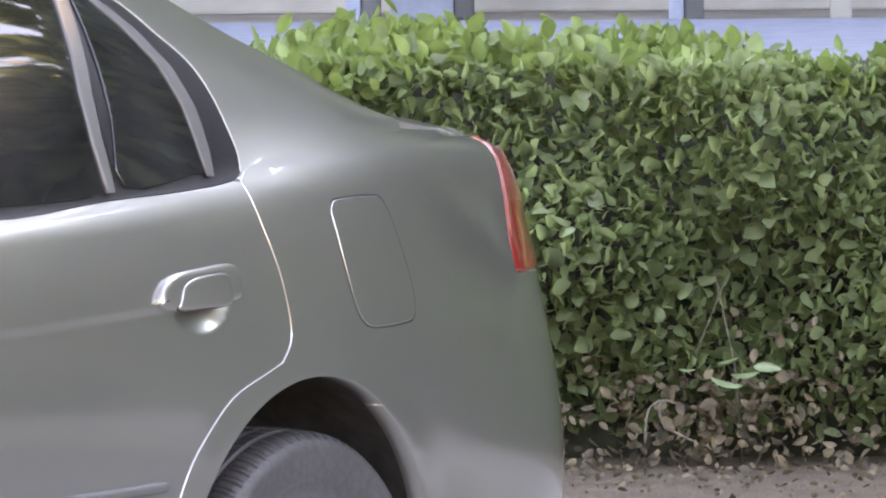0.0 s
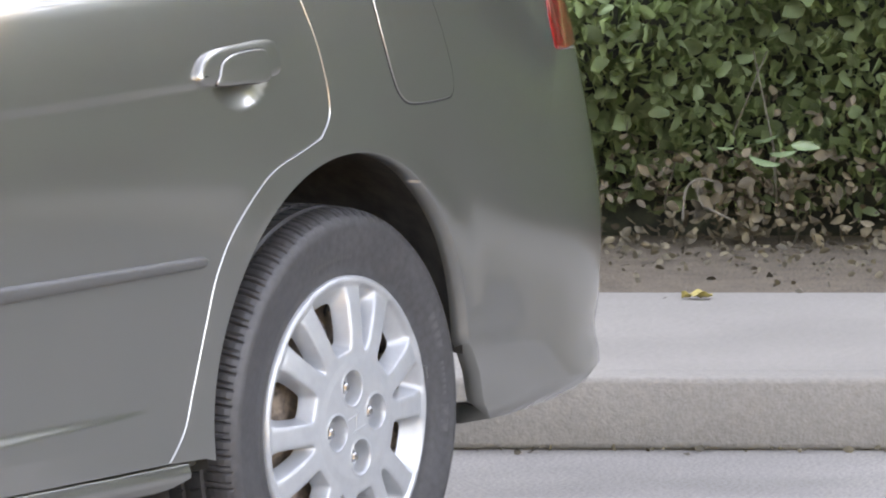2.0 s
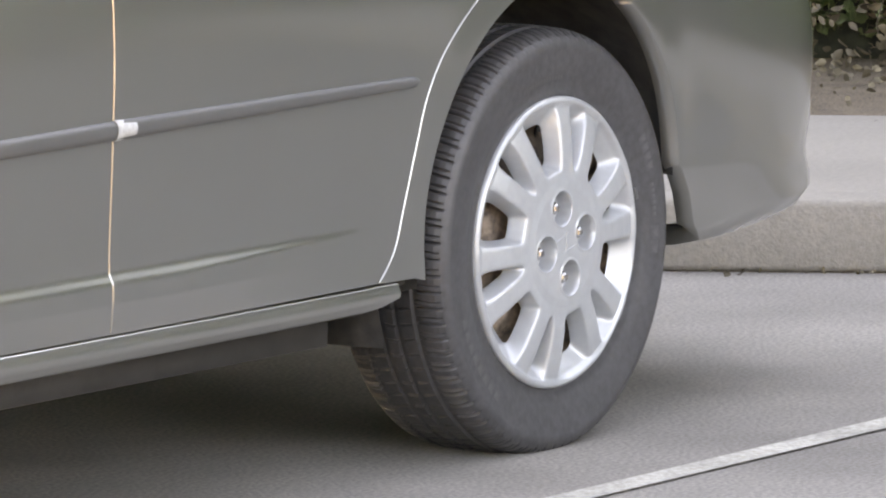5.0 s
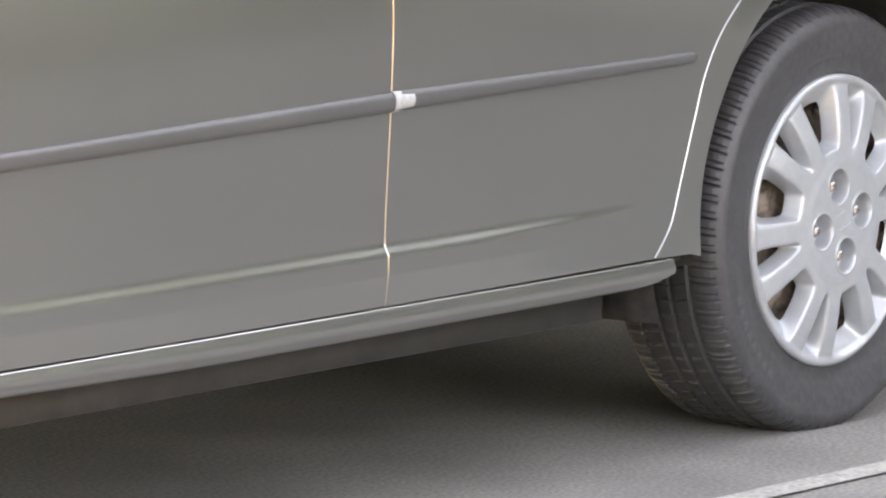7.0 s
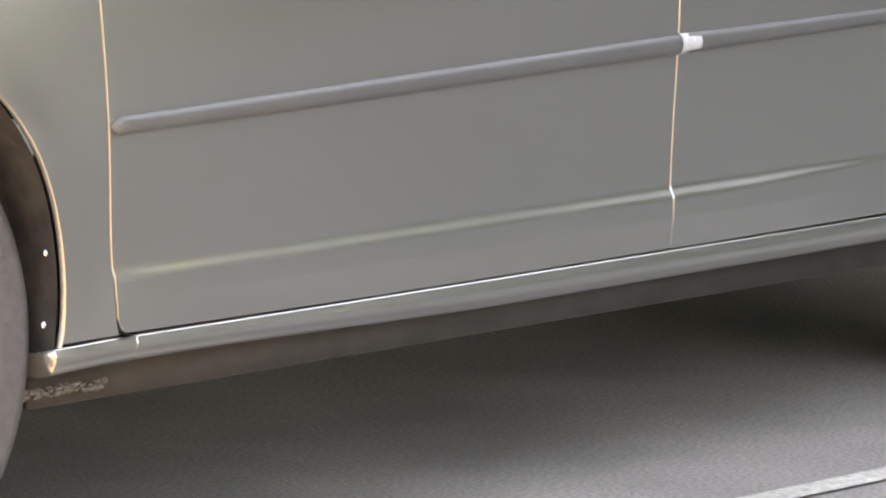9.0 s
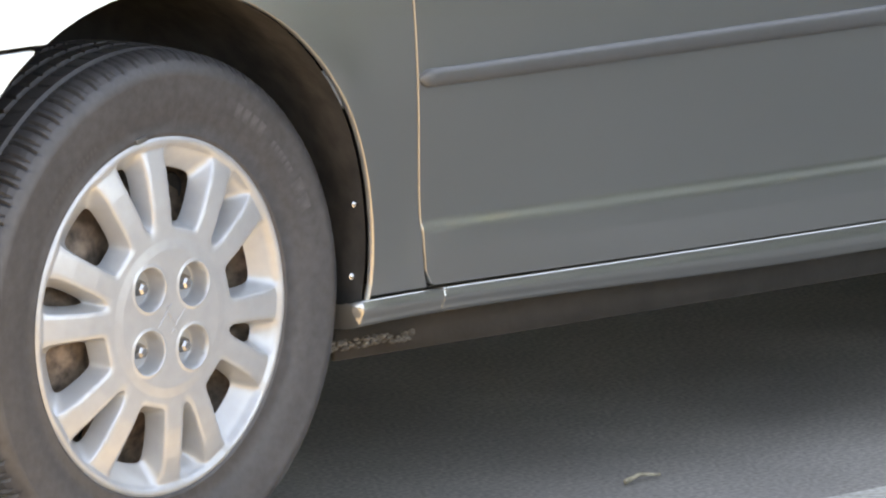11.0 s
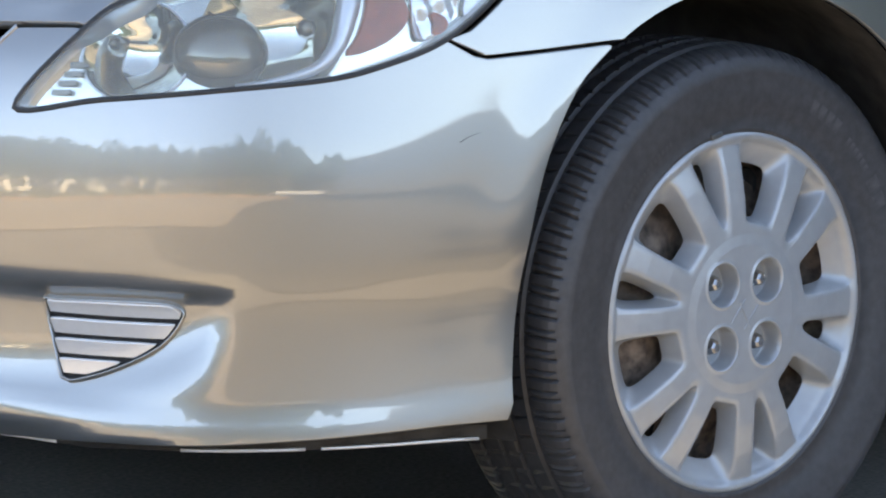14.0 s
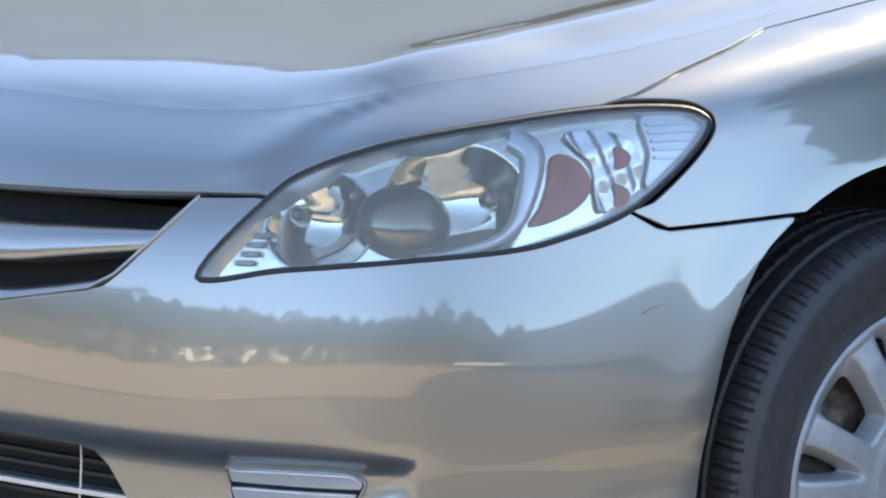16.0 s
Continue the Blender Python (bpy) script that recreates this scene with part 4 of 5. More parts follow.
def tyre_mesh():
    n = 640
    prof = [(0.190, 0.060), (0.203, 0.077), (0.2085, 0.0835), (0.2125, 0.0845), (0.2150, 0.0832), (0.231, 0.0878), (0.245, 0.0908), (0.262, 0.0930), (0.276, 0.0935), (0.280, 0.0945), (0.287, 0.0915), (0.2925, 0.0885),
            (0.2955, 0.086), (0.3005, 0.079), (0.3035, 0.071), (0.3052, 0.062), (0.3058, 0.053), (0.3022, 0.0515), (0.3022, 0.0435), (0.3064, 0.041),
            (0.3070, 0.025), (0.3072, 0.019), (0.3026, 0.0175), (0.3026, 0.0105), (0.3074, 0.008)]
    prof = [(r, -o) for r, o in prof] + [(r, o) for r, o in prof[::-1]]
    pts = np.zeros((n, len(prof), 3))
    for i in range(n):
        t = 2 * math.pi * i / n
        for j, (r, o) in enumerate(prof):
            tt = t
            if 0.2935 < r and abs(o) > 0.05:
                # shoulder sipes, slanted
                if i % 8 == 0:
                    r -= 0.0045 if r > 0.297 else 0.003
                elif i % 8 == 5 and r > 0.2995:
                    r -= 0.003
                tt += 0.012 * (abs(o) - 0.05) / 0.036
            elif r > 0.3045 and abs(o) < 0.0425:
                tt += 0.25 * (o if abs(o) > 0.018 else -o)
                r -= 0.0035 if i % 8 == 2 and abs(o) < 0.03 else 0
            pts[i, j] = (r * math.cos(tt), o, r * math.sin(tt))
    bm = from_grid(pts, close_u=True)
    bmesh.ops.recalc_face_normals(bm, faces=bm.faces[:])
    return bm


def sidewall_bars(arcs):
    """Raised marks where the sidewall carries lettering: start, end in degrees, radii."""
    bms = []
    for a0, a1, r0, r1 in arcs:
        t = np.radians(np.linspace(a0, a1, max(3, int(abs(a1 - a0) / 1.2))))
        rows = []
        for r in np.linspace(r0, r1, 4):
            o = np.interp(r, [0.215, 0.231, 0.245, 0.262, 0.276], [0.0832, 0.0878, 0.0908, 0.0930, 0.0935]) + 0.0008
            rows.append([(r * math.cos(a), -o, r * math.sin(a)) for a in t])
        bms.append(from_grid(np.array(rows)))
    bm = join_bm(*bms)
    bmesh.ops.recalc_face_normals(bm, faces=bm.faces[:])
    return bm


def steel_mesh():
    bm = revolve([(0.201, 0.010), (0.199, 0.030), (0.190, 0.040), (0.180, 0.052), (0.165, 0.056), (0.145, 0.045), (0.118, 0.034), (0.09, 0.036), (0.06, 0.036), (0.0, 0.036)], 72)
    return bm


def wheel(x, y, spin, near=True, sink=0.058):
    thing = new("wheel")
    thing.parent = car
    thing.matrix_basis = pose(x, y, 0.2975) @ (pose(0, 0, 0) if near else pose(0, 0, 0, 0, 0, 180))
    turn = pose(0, 0, 0, 0, spin, 0)
    for name, mesh, label in (("tyre", TYRE_ME, "black rubber tyre with worn shoulder grooves"), ("wheel_cover", COVER_ME, "silver plastic wheel cover with paired spokes"), ("rim", STEEL_ME, "rusty brown steel rim")):
        ob = part(name, mesh, None, thing, label)
        ob.matrix_basis = turn @ pose(0, sink, 0) if name == "tyre" else turn
    for k in range(4):
        ob = part("wheel_nut", NUT_ME, None, thing)
        a = math.radians(45 + 90 * k) 
        ob.matrix_basis = turn @ pose(0.0515 * math.cos(a), 0.0055, 0.0515 * math.sin(a))
    for me, at in LETTERS:
        ob = part("letter_bar", me, None, thing)
        ob.matrix_basis = turn @ pose(0, sink, 0) @ pose(0, 0, 0, 0, -at, 0)
    ob = part("logo", LOGO_ME, None, thing)
    ob.matrix_basis = turn
    for k in range(8):
        ob = part("vent_hole", HOLE_ME, None, thing)
        a = math.radians(20 + 45 * k)
        ob.matrix_basis = turn @ pose(0.152 * math.cos(a), 0.047, 0.152 * math.sin(a))
    return thing


TYRE_ME = finish(tyre_mesh(), "tyre", RUBBER)
TYRE_ME.polygons.foreach_set("use_smooth", [math.hypot(f.center.x, f.center.z) < 0.2945 for f in TYRE_ME.polygons])
COVER_ME = finish(cover_mesh(), "wheel_cover", COVER)
STEEL_ME = finish(steel_mesh(), "rim", RUST)
nut_bm = revolve([(0.0, -0.0150), (0.005, -0.0150), (0.0078, -0.0125), (0.0100, -0.004), (0.0108, 0.002)], 6)
NUT_ME = finish(nut_bm, "wheel_nut", NUT, smooth=False)
HOLE_ME = finish(revolve([(0.0, 0.004), (0.0165, 0.004), (0.0175, -0.001), (0.019, 0.002)], 20), "vent_hole", DARK_PLASTIC)
arcs = [(52 + 3.4 * i, 54.4 + 3.4 * i, 0.247, 0.263) for i in range(4)] + [(36 + 2.0 * i, 37.3 + 2.0 * i, 0.249, 0.258) for i in range(6)] + [(24, 28, 0.246, 0.263), (29.4, 33, 0.246, 0.263)] \
    + [(232 + 4.4 * i, 235.2 + 4.4 * i, 0.246, 0.264) for i in range(8)] + [(120 + 1.8 * i, 121.2 + 1.8 * i, 0.233, 0.239) for i in range(14)]
LETTERS, made_bars = [], {}
for a0, a1, r0, r1 in arcs:
    key = (round(a1 - a0, 2), r0, r1)
    if key not in made_bars:
        made_bars[key] = finish(sidewall_bars([(0, a1 - a0, r0, r1)]), "letter_bar", RUBBER_TEXT)
    LETTERS.append((made_bars[key], a0))
logo = join_bm(*[box((-0.001, -0.0182, -0.017), (0.001, -0.0165, 0.017), 0.0004, pose(a, 0, b, 0, c, 0)) for a, b, c in ((-0.011, 0.004, 40), (0.011, -0.004, 40), (0.0, 0.0, -30))])
LOGO_ME = finish(logo, "logo", COVER, smooth=False)
TRACK_Y = -0.80
front_wheel = wheel(0.0, TRACK_Y, 0, sink=0.081)
rear_wheel = wheel(2.62, TRACK_Y, 33, sink=0.088)
wheel(0.0, -TRACK_Y, 10, False, sink=0.081)
wheel(2.62, -TRACK_Y, 40, False, sink=0.081)
# small lead weights clipped to the rims
for thing, turn in ((front_wheel, 101), (rear_wheel, 14)):
    bm = box((-0.009, -0.0055, -0.003), (0.009, 0.004, 0.003), 0.0012)
    bm.transform(pose(0.2105 * math.cos(radians(turn)), 0.0, 0.2105 * math.sin(radians(turn)), 0, 90 - turn, 0))
    part("balance_weight", bm, STRIP, thing, "small grey balance weight on the rim")


# ---- headlamps, fog covers and grilles ----
def clip_z(poly, lo, hi):
    """The part of an outline between two heights."""
    for lim, keep in ((lo, 1), (hi, -1)):
        out = []
        for (a, b), (c, d) in zip(poly, list(poly[1:]) + [poly[0]]):
            ina, inb = keep * (b - lim) >= 0, keep * (d - lim) >= 0
            if ina:
                out.append((a, b))
            if ina != inb:
                t = (lim - b) / (d - b)
                out.append((a + (c - a) * t, lim))
        poly = out
    return poly


def sunk(depth):
    """The skin set back by a depth, which may vary over it."""
    def fn(a, b):
        p, n = skin(a, b)
        q = depth(a, b) if callable(depth) else depth
        return p - n * (np.asarray(q)[..., None] if np.ndim(q) else q)
    return with_normals(fn)


def rim_strip(loop, steps):
    """A closed band round an outline; each step is an inward draw and a depth."""
    rows = []
    for draw, dep in steps:
        o = shrink(loop, draw)
        p, n = skin(o[:, 0], o[:, 1])
        rows.append(p - n * dep)
    bm = from_grid(np.array(rows), close_v=True)
    bmesh.ops.recalc_face_normals(bm, faces=bm.faces[:])
    return bm


def ball(centre, axes_of, radii, rings=14, segs=24):
    ex, ey, ez = axes_of
    rows = []
    for i in range(rings + 1):
        a = math.pi * i / rings
        rows.append([centre + ex * (radii[0] * math.sin(a) * math.cos(b)) + ey * (radii[1] * math.sin(a) * math.sin(b)) + ez * (radii[2] * math.cos(a)) for b in np.linspace(0, 2 * math.pi, segs, endpoint=False)])
    bm = from_grid(np.array([[tuple(p) for p in r] for r in rows]), close_v=True)
    bmesh.ops.remove_doubles(bm, verts=bm.verts[:], dist=1e-6)
    bmesh.ops.recalc_face_normals(bm, faces=bm.faces[:])
    return bm


def frame_at(s, z):
    p, n = skin(np.array([s]), np.array([z]))
    n = Vector(n[0])
    e = Vector((0, 0, 1)).cross(n).normalized()
    return Vector(p[0]), (e, n.cross(e).normalized(), n)


LAMP_GREY = material("smoked grey lamp cap", (0.19, 0.18, 0.135), 0.14, 0.7, coat=0.6, scale=60, vary=0.1)
BOWL = material("dulled chrome", (0.70, 0.71, 0.63), 0.05, 1.0, scale=40, vary=0.05)
MARKER = material("bright marker reflector", (0.72, 0.74, 0.76), 0.2, 0.85, scale=60, vary=0.04)
LAMP_WHITE = material("pale lamp bezel", (0.66, 0.70, 0.74), 0.22, 0.45, coat=0.4, scale=80, vary=0.04)


def bucket_depth(a, b):
    """Two bowls, each a paraboloid with a crisp rim."""
    one = np.clip(1 - ((a - 0.612) / 0.074) ** 2 - ((b - 0.632) / 0.056) ** 2, 0, 1)
    two = np.clip(1 - ((a - 0.785) / 0.092) ** 2 - ((b - 0.655) / 0.074) ** 2, 0, 1)
    return 0.020 + np.maximum(0.036 * one, 0.040 * two)


def facets(a, b):
    return 0.0095 + 0.0045 * np.abs(((a * 38 + b * 14) % 1) - 0.5) + 0.0035 * np.abs(((b * 30 - a * 9) % 1) - 0.5)


def headlamp():
    lamp = new("headlamp")
    tagged(lamp, "clear headlamp unit with chrome reflectors and an amber marker")
    lamp.parent = car
    loop = HEADLAMP
    made = [part("seal", rim_strip(loop, ((-0.001, 0.010), (-0.001, 0.0), (0.001, -0.0012), (0.0038, -0.001), (0.0050, 0.003))), DARK_PLASTIC, lamp, "black rubber seal")]
    lens_loop = shrink(HEADLAMP, 0.0045)
    made.append(panel("lens", lens_loop, sunk(0.0), LENS, lamp, (0.02, 0.015), 0.004, 0.0004, "clear polycarbonate lens"))
    made.append(panel("reflector", lens_loop, sunk(bucket_depth), BOWL, lamp, (0.003, 0.003), 0.003, 0.0004, "chrome reflector bowls"))
    made.append(part("side_wall", rim_strip(loop, ((0.006, 0.003), (0.0065, 0.012), (0.0065, 0.030))), LAMP_WHITE, lamp))
    p, ax = frame_at(0.722, 0.634)
    made.append(part("cap", ball(p - ax[2] * 0.030, ax, (0.053, 0.044, 0.028)), LAMP_GREY, lamp, "smoked grey bulb cap"))
    ring = []
    for t in np.linspace(-1.9, 2.2, 30):
        q, n = skin(np.array([0.612 + 0.074 * math.cos(t)]), np.array([0.632 + 0.056 * math.sin(t)]))
        ring.append(tuple(q[0] - n[0] * 0.0185))
    made.append(part("bowl_rim", tube(ring, 0.0016, 6), LAMP_WHITE, lamp))
    p, ax = frame_at(0.828, 0.657)
    made.append(part("bulb", ball(p - ax[2] * 0.018, ax, (0.012, 0.012, 0.012), 6, 8), LAMP_GREY, lamp, smooth=False))
    p, ax = frame_at(0.578, 0.640)
    made.append(part("bulb", ball(p - ax[2] * 0.030, ax, (0.010, 0.010, 0.016), 8, 10), LAMP_GREY, lamp))
    path = smooth_path([(.862, .728, .014), (.884, .712, .016), (.884, .690, .015), (.876, .660, .012), (.862, .632, .009), (.836, .612, .006), (.79, .600, .004), (.74, .594, .003)], 6)
    rows = []
    for k, (a, b, w) in enumerate(path):
        d = path[min(k + 1, len(path) - 1)][:2] - path[max(k - 1, 0)][:2]
        d = np.array((-d[1], d[0])) / max(np.hypot(*d), 1e-6)
        row = []
        for q, dep in ((-1.0, 0.024), (-1, 0.014), (-0.5, 0.0105), (0.5, 0.0105), (1, 0.014), (1.0, 0.024)):
            p, n = skin(np.array([a + d[0] * w * q]), np.array([b + d[1] * w * q]))
            row.append(p[0] - n[0] * dep)
        rows.append(row)
    bm = from_grid(np.array(rows))
    bmesh.ops.recalc_face_normals(bm, faces=bm.faces[:])
    made.append(part("bezel", bm, LAMP_WHITE, lamp, "pale curved bezel"))
    amber = smooth_path([(.912, .702), (.934, .700), (.951, .684), (.954, .662), (.926, .640), (.880, .627), (.893, .645), (.905, .672)], 3, True)
    made.append(panel("amber_marker", amber, sunk(0.013), AMBER, lamp, (0.02, 0.015), 0.008, 0.002, "dull amber reflector"))
    end = smooth_path([(.930, .728), (.965, .730), (1.002, .722), (1.022, .692), (1.006, .656), (.970, .638), (.962, .66), (.960, .69), (.945, .708)], 3, True)
    made.append(panel("marker_reflector", end, sunk(facets), MARKER, lamp, (0.0045, 0.0045), 0.006, 0.001, "faceted chrome side reflector"))
    for a, b in ((.994, .697), (.990, .656)):
        spot = [(a + 0.008 * math.cos(t) + 0.004 * math.cos(2 * t), b + 0.011 * math.sin(t)) for t in np.linspace(0, 2 * math.pi, 12, endpoint=False)]
        made.append(panel("amber_spot", spot, sunk(0.0065), AMBER, lamp, (0.02, 0.02), 0.004, 0.002))
    tail = smooth_path([(1.030, .742), (1.068, .744), (1.098, .737), (1.104, .724), (1.070, .690), (1.028, .664), (1.036, .700)], 3, True)
    made.append(panel("end_plate", tail, sunk(0.012), LAMP_WHITE, lamp, (0.02, 0.01), 0.006, 0.001))
    for k in range(5):
        z = 0.735 - 0.0095 * k
        rib = clip_z([tuple(q) for q in shrink(tail, 0.004)], z - 0.0024, z)
        if len(rib) > 2:
            made.append(panel("rib", rib, sunk(0.0085), LAMP_WHITE, lamp, (0.02, 0.01), 0.005, 0.0008))
    for k in range(4):
        a, b = 0.512 + 0.006 * k, 0.577 + 0.0105 * k
        made.append(panel("vane", [(a, b), (a + 0.022, b + 0.0015), (a + 0.022, b + 0.0065), (a, b + 0.005)], sunk(0.012), LAMP_GREY, lamp, (0.02, 0.01), 0.008, 0.0006))
    return lamp, made


lamp, lamp_parts = headlamp()
far_lamp = new("headlamp")
far_lamp.parent = car
for ob in lamp_parts:
    mirrored(ob, far_lamp)

FOG = smooth_path([(.514, .347), (.530, .353), (.59, .356), (.655, .3565), (.676, .350), (.682, .338), (.657, .306), (.606, .279), (.560, .264), (.545, .264), (.535, .275)], 3, True)
fog_cover = new("fog_cover")
fog_cover.parent = car
tagged(fog_cover, "silver slatted fog lamp cover")
# dark sheet paints the shade between the slats
fog_parts = [panel("backing", shrink(FOG, 0.001), sunk(-0.001), GAP_SHADE, fog_cover, (0.03, 0.02), 0.004, 0.0005)]
fog_parts.append(part("surround", rim_strip(FOG, ((-0.0025, 0.002), (-0.0022, -0.006), (-0.001, -0.008), (0.0005, -0.008), (0.0012, -0.001))), PAINT, fog_cover))
for lo, hi in ((0.3372, 0.3520), (0.3145, 0.3292), (0.2922, 0.3068), (0.2705, 0.2847)):
    slat = clip_z([tuple(q) for q in shrink(FOG, 0.004)], lo, hi)
    fog_parts.append(panel("slat", slat, sunk(lambda a, b, h=hi: -0.009 + 0.25 * (h - b)), SATIN, fog_cover, (0.03, 0.008), 0.006, 0.001))
far_fog = new("fog_cover")
far_fog.parent = car
for ob in fog_parts:
    mirrored(ob, far_fog)

grille = new("grille")
grille.parent = car
tagged(grille, "dark front grille opening with a broad grey bar")
# near-black sheet gives the opening its shade
panel("backing", [(-.46, .50), (.46, .50), (.48, .66), (-.48, .66)], sunk(0.07), GAP_SHADE, grille, (0.05, 0.04), 0.004, 0.0005)


def across(z_of, profile, ends):
    """A strip across the opening: each step of its profile is a share of its height and a depth."""
    rows = []
    a = np.linspace(-ends, ends, 61)
    low, high = z_of(np.abs(a))
    for u, dep in profile:
        p, n = skin(a, low + (high - low) * u)
        rows.append(p - n * dep)
    bm = from_grid(np.array(rows))
    bmesh.ops.recalc_face_normals(bm, faces=bm.faces[:])
    if sum(f.normal.x for f in bm.faces) > 0:
        bmesh.ops.reverse_faces(bm, faces=bm.faces[:])
    return bm


def bar_edges(a):
    return (np.interp(a, (0, .10, .196, .277, .343, .39, .412), (.545, .547, .554, .567, .5765, .583, .592)),
            np.interp(a, (0, .179, .262, .347, .412), (.600, .604, .609, .613, .616)))


def sill_edges(a):
    return (np.interp(a, (0, .12, .205, .27, .328, .36, .38), (.503, .504, .510, .520, .534, .551, .568)),
            np.interp(a, (0, .12, .202, .267, .325, .36, .38), (.521, .522, .528, .539, .550, .561, .5685)))


part("bar", across(bar_edges, ((0.03, 0.040), (0.0, 0.012), (0.015, 0.0085), (0.06, 0.0075), (0.25, 0.006), (0.42, 0.0062), (0.55, 0.0070), (0.68, 0.0092), (0.8, 0.013), (0.92, 0.020), (1.04, 0.033)), .412), PAINT, grille, "broad painted grille bar")
part("lower_sill", across(sill_edges, ((0.0, 0.0015), (0.2, 0.002), (0.45, 0.0045), (0.7, 0.010), (0.88, 0.018), (1.0, 0.034)), .38), PAINT, grille, "painted slope at the foot of the opening")
opening = np.array([(0, .502), (.12, .503), (.195, .509), (.324, .533), (.36, .551), (.393, .581), (.423, .611), (.453, .642)])
rows = []
for draw, dep in ((0.0, 0.012), (0.0, -0.0012), (0.004, -0.0015), (0.005, 0.012)):
    o = np.vstack([(opening * (-1, 1))[::-1], opening[1:]])
    o = o + np.stack([-np.sign(o[:, 0]) * draw * 0.7, 0 * o[:, 0] + draw * 0.7], -1)
    p, n = skin(o[:, 0], o[:, 1])
    rows.append(p - n * dep)
bm = from_grid(np.array(rows))
bmesh.ops.recalc_face_normals(bm, faces=bm.faces[:])
part("trim", bm, PAINT, grille)

intake = new("lower_grille")
intake.parent = car
tagged(intake, "black lower grille with thin bars")
# shade inside the intake, painted as a near-black sheet
panel("backing", [(-.46, .22), (.46, .22), (.40, .37), (-.40, .37)], sunk(0.075), GAP_SHADE, intake, (0.05, 0.04), 0.004, 0.0005)
for z, h in ((0.297, 0.0035), (0.243, 0.0035)):
    panel("bar", [(-.41, z), (.41, z), (.41, z + h), (-.41, z + h)], sunk(0.030), SATIN, intake, (0.05, 0.01), 0.02, 0.001)
for z in np.arange(0.25, 0.35, 0.0125):
    panel("fin", [(-.40, z), (.40, z), (.40, z + 0.003), (-.40, z + 0.003)], sunk(0.060), DARK_PLASTIC, intake, (0.05, 0.01), 0.012, 0.0006)
for a in (-.27, 0.0, .27):
    panel("strut", [(a, .245), (a + 0.0014, .245), (a + 0.0014, .352), (a, .352)], sunk(0.034), SATIN, intake, (0.05, 0.03), 0.002, 0.0004)

# small marks and fixings
sc = []
for a, b in ((1.006, .526), (1.016, .5305), (1.027, .534), (1.034, .535)):
    p, n = skin(np.array([a]), np.array([b]))
    sc.append(tuple(p[0] + n[0] * 0.0003))
part("scratch", tube(sc, 0.0005, 5, 0.4), STRIP, car, "fine dark scratch in the paint")
for x, z in ((0.306, 0.401), (0.303, 0.316)):
    bm = revolve([(0.0, -0.0025), (0.003, -0.0022), (0.0048, 0.0)], 10)
    bm.transform(pose(x, -0.822, z))
    part("liner_screw", bm, NUT, car)
# splash shield under the nose, with its pale edge
rows = []
for a in np.linspace(-1.06, 1.06, 62):
    o = np.array([a] * 4)
    p, n = skin(o, np.full(4, 0.205))
    ins = np.array([0.032, 0.032, 0.05, 0.30])[:, None]
    q = p - n * ins
    q[:, 2] = (0.206, 0.190, 0.186, 0.186)
    rows.append(q)
part("splash_shield", from_grid(np.array(rows)), LINER, car, "black splash shield under the bumper")
for a0, a1 in ((0.30, 0.42), (0.44, 0.52), (0.68, 0.83), (0.85, 1.05)):
    pts = []
    for a in np.linspace(a0, a1, 8):
        p, n = skin(np.array([a]), np.array([0.205]))
        pts.append(tuple((p[0] - n[0] * 0.031)[:2]) + (0.1905,))
    part("shield_edge", tube(pts, 0.0022, 6), SATIN, car, "pale edge of the splash shield")
# ---- hedge, soil and litter ----
soil = box((-14, 5.362, 0.0), (14, 9.5, 0.118), 0.01)
soil.transform(rot)
bmesh.ops.subdivide_edges(soil, edges=soil.edges[:], cuts=3, use_grid_fill=True)
tagged(part("soil_bed", soil, DIRT), "dry brown soil strewn with leaf litter", "soil", kind="structure")
rng = np.random.default_rng(7)


def leaf_cloud(n, spots, size, spread=0.35, fine=False, wide=(0.26, 0.36)):
    """Many pointed, folded leaves: centres and outward directions in spots(n)."""
    c, out = spots(n)
    d = out + rng.normal(0, spread, (n, 3))
    d[:, 2] -= 0.15
    d /= np.linalg.norm(d, axis=1, keepdims=True)
    side_v = np.cross(d, rng.normal(0, 1, (n, 3)))
    side_v /= np.linalg.norm(side_v, axis=1, keepdims=True)
    nor = np.cross(side_v, d)
    L = rng.uniform(size[0], size[1], (n, 1))
    W = L * rng.uniform(wide[0], wide[1], (n, 1))
    # along the leaf: share of its length and of its width, and how far the rim lifts
    rim = ((0.12, 0.52, 0.05), (0.32, 0.96, 0.08), (0.55, 1.0, 0.08), (0.80, 0.60, 0.04)) if fine else ((0.35, 1.0, 0.08), (0.75, 0.8, 0.06))
    right = [c + d * L * u + side_v * W * w + nor * L * h for u, w, h in rim]
    left = [c + d * L * u - side_v * W * w + nor * L * h for u, w, h in rim[::-1]]
    v = np.stack([c, *right, c + d * L - nor * L * 0.06, *left, c + d * L * 0.5 - nor * L * 0.03], 1)
    k = v.shape[1] - 1
    fan = np.array([(i, (i + 1) % k, k) for i in range(k)])
    tri = np.arange(n)[:, None, None] * (k + 1) + fan[None]
    return v.reshape(-1, 3), tri.reshape(-1, 3)


def cloud_mesh(name, v, tri, mat):
    me = bpy.data.meshes.new(name)
    me.from_pydata(v.tolist(), [], tri.tolist())
    me.materials.append(mat)
    me.polygons.foreach_set("use_smooth", [True] * len(me.polygons))
    return me


HEDGE_A0, HEDGE_A1, HEDGE_D, HEDGE_TOP = -3.2, 8.0, 6.28, 0.955


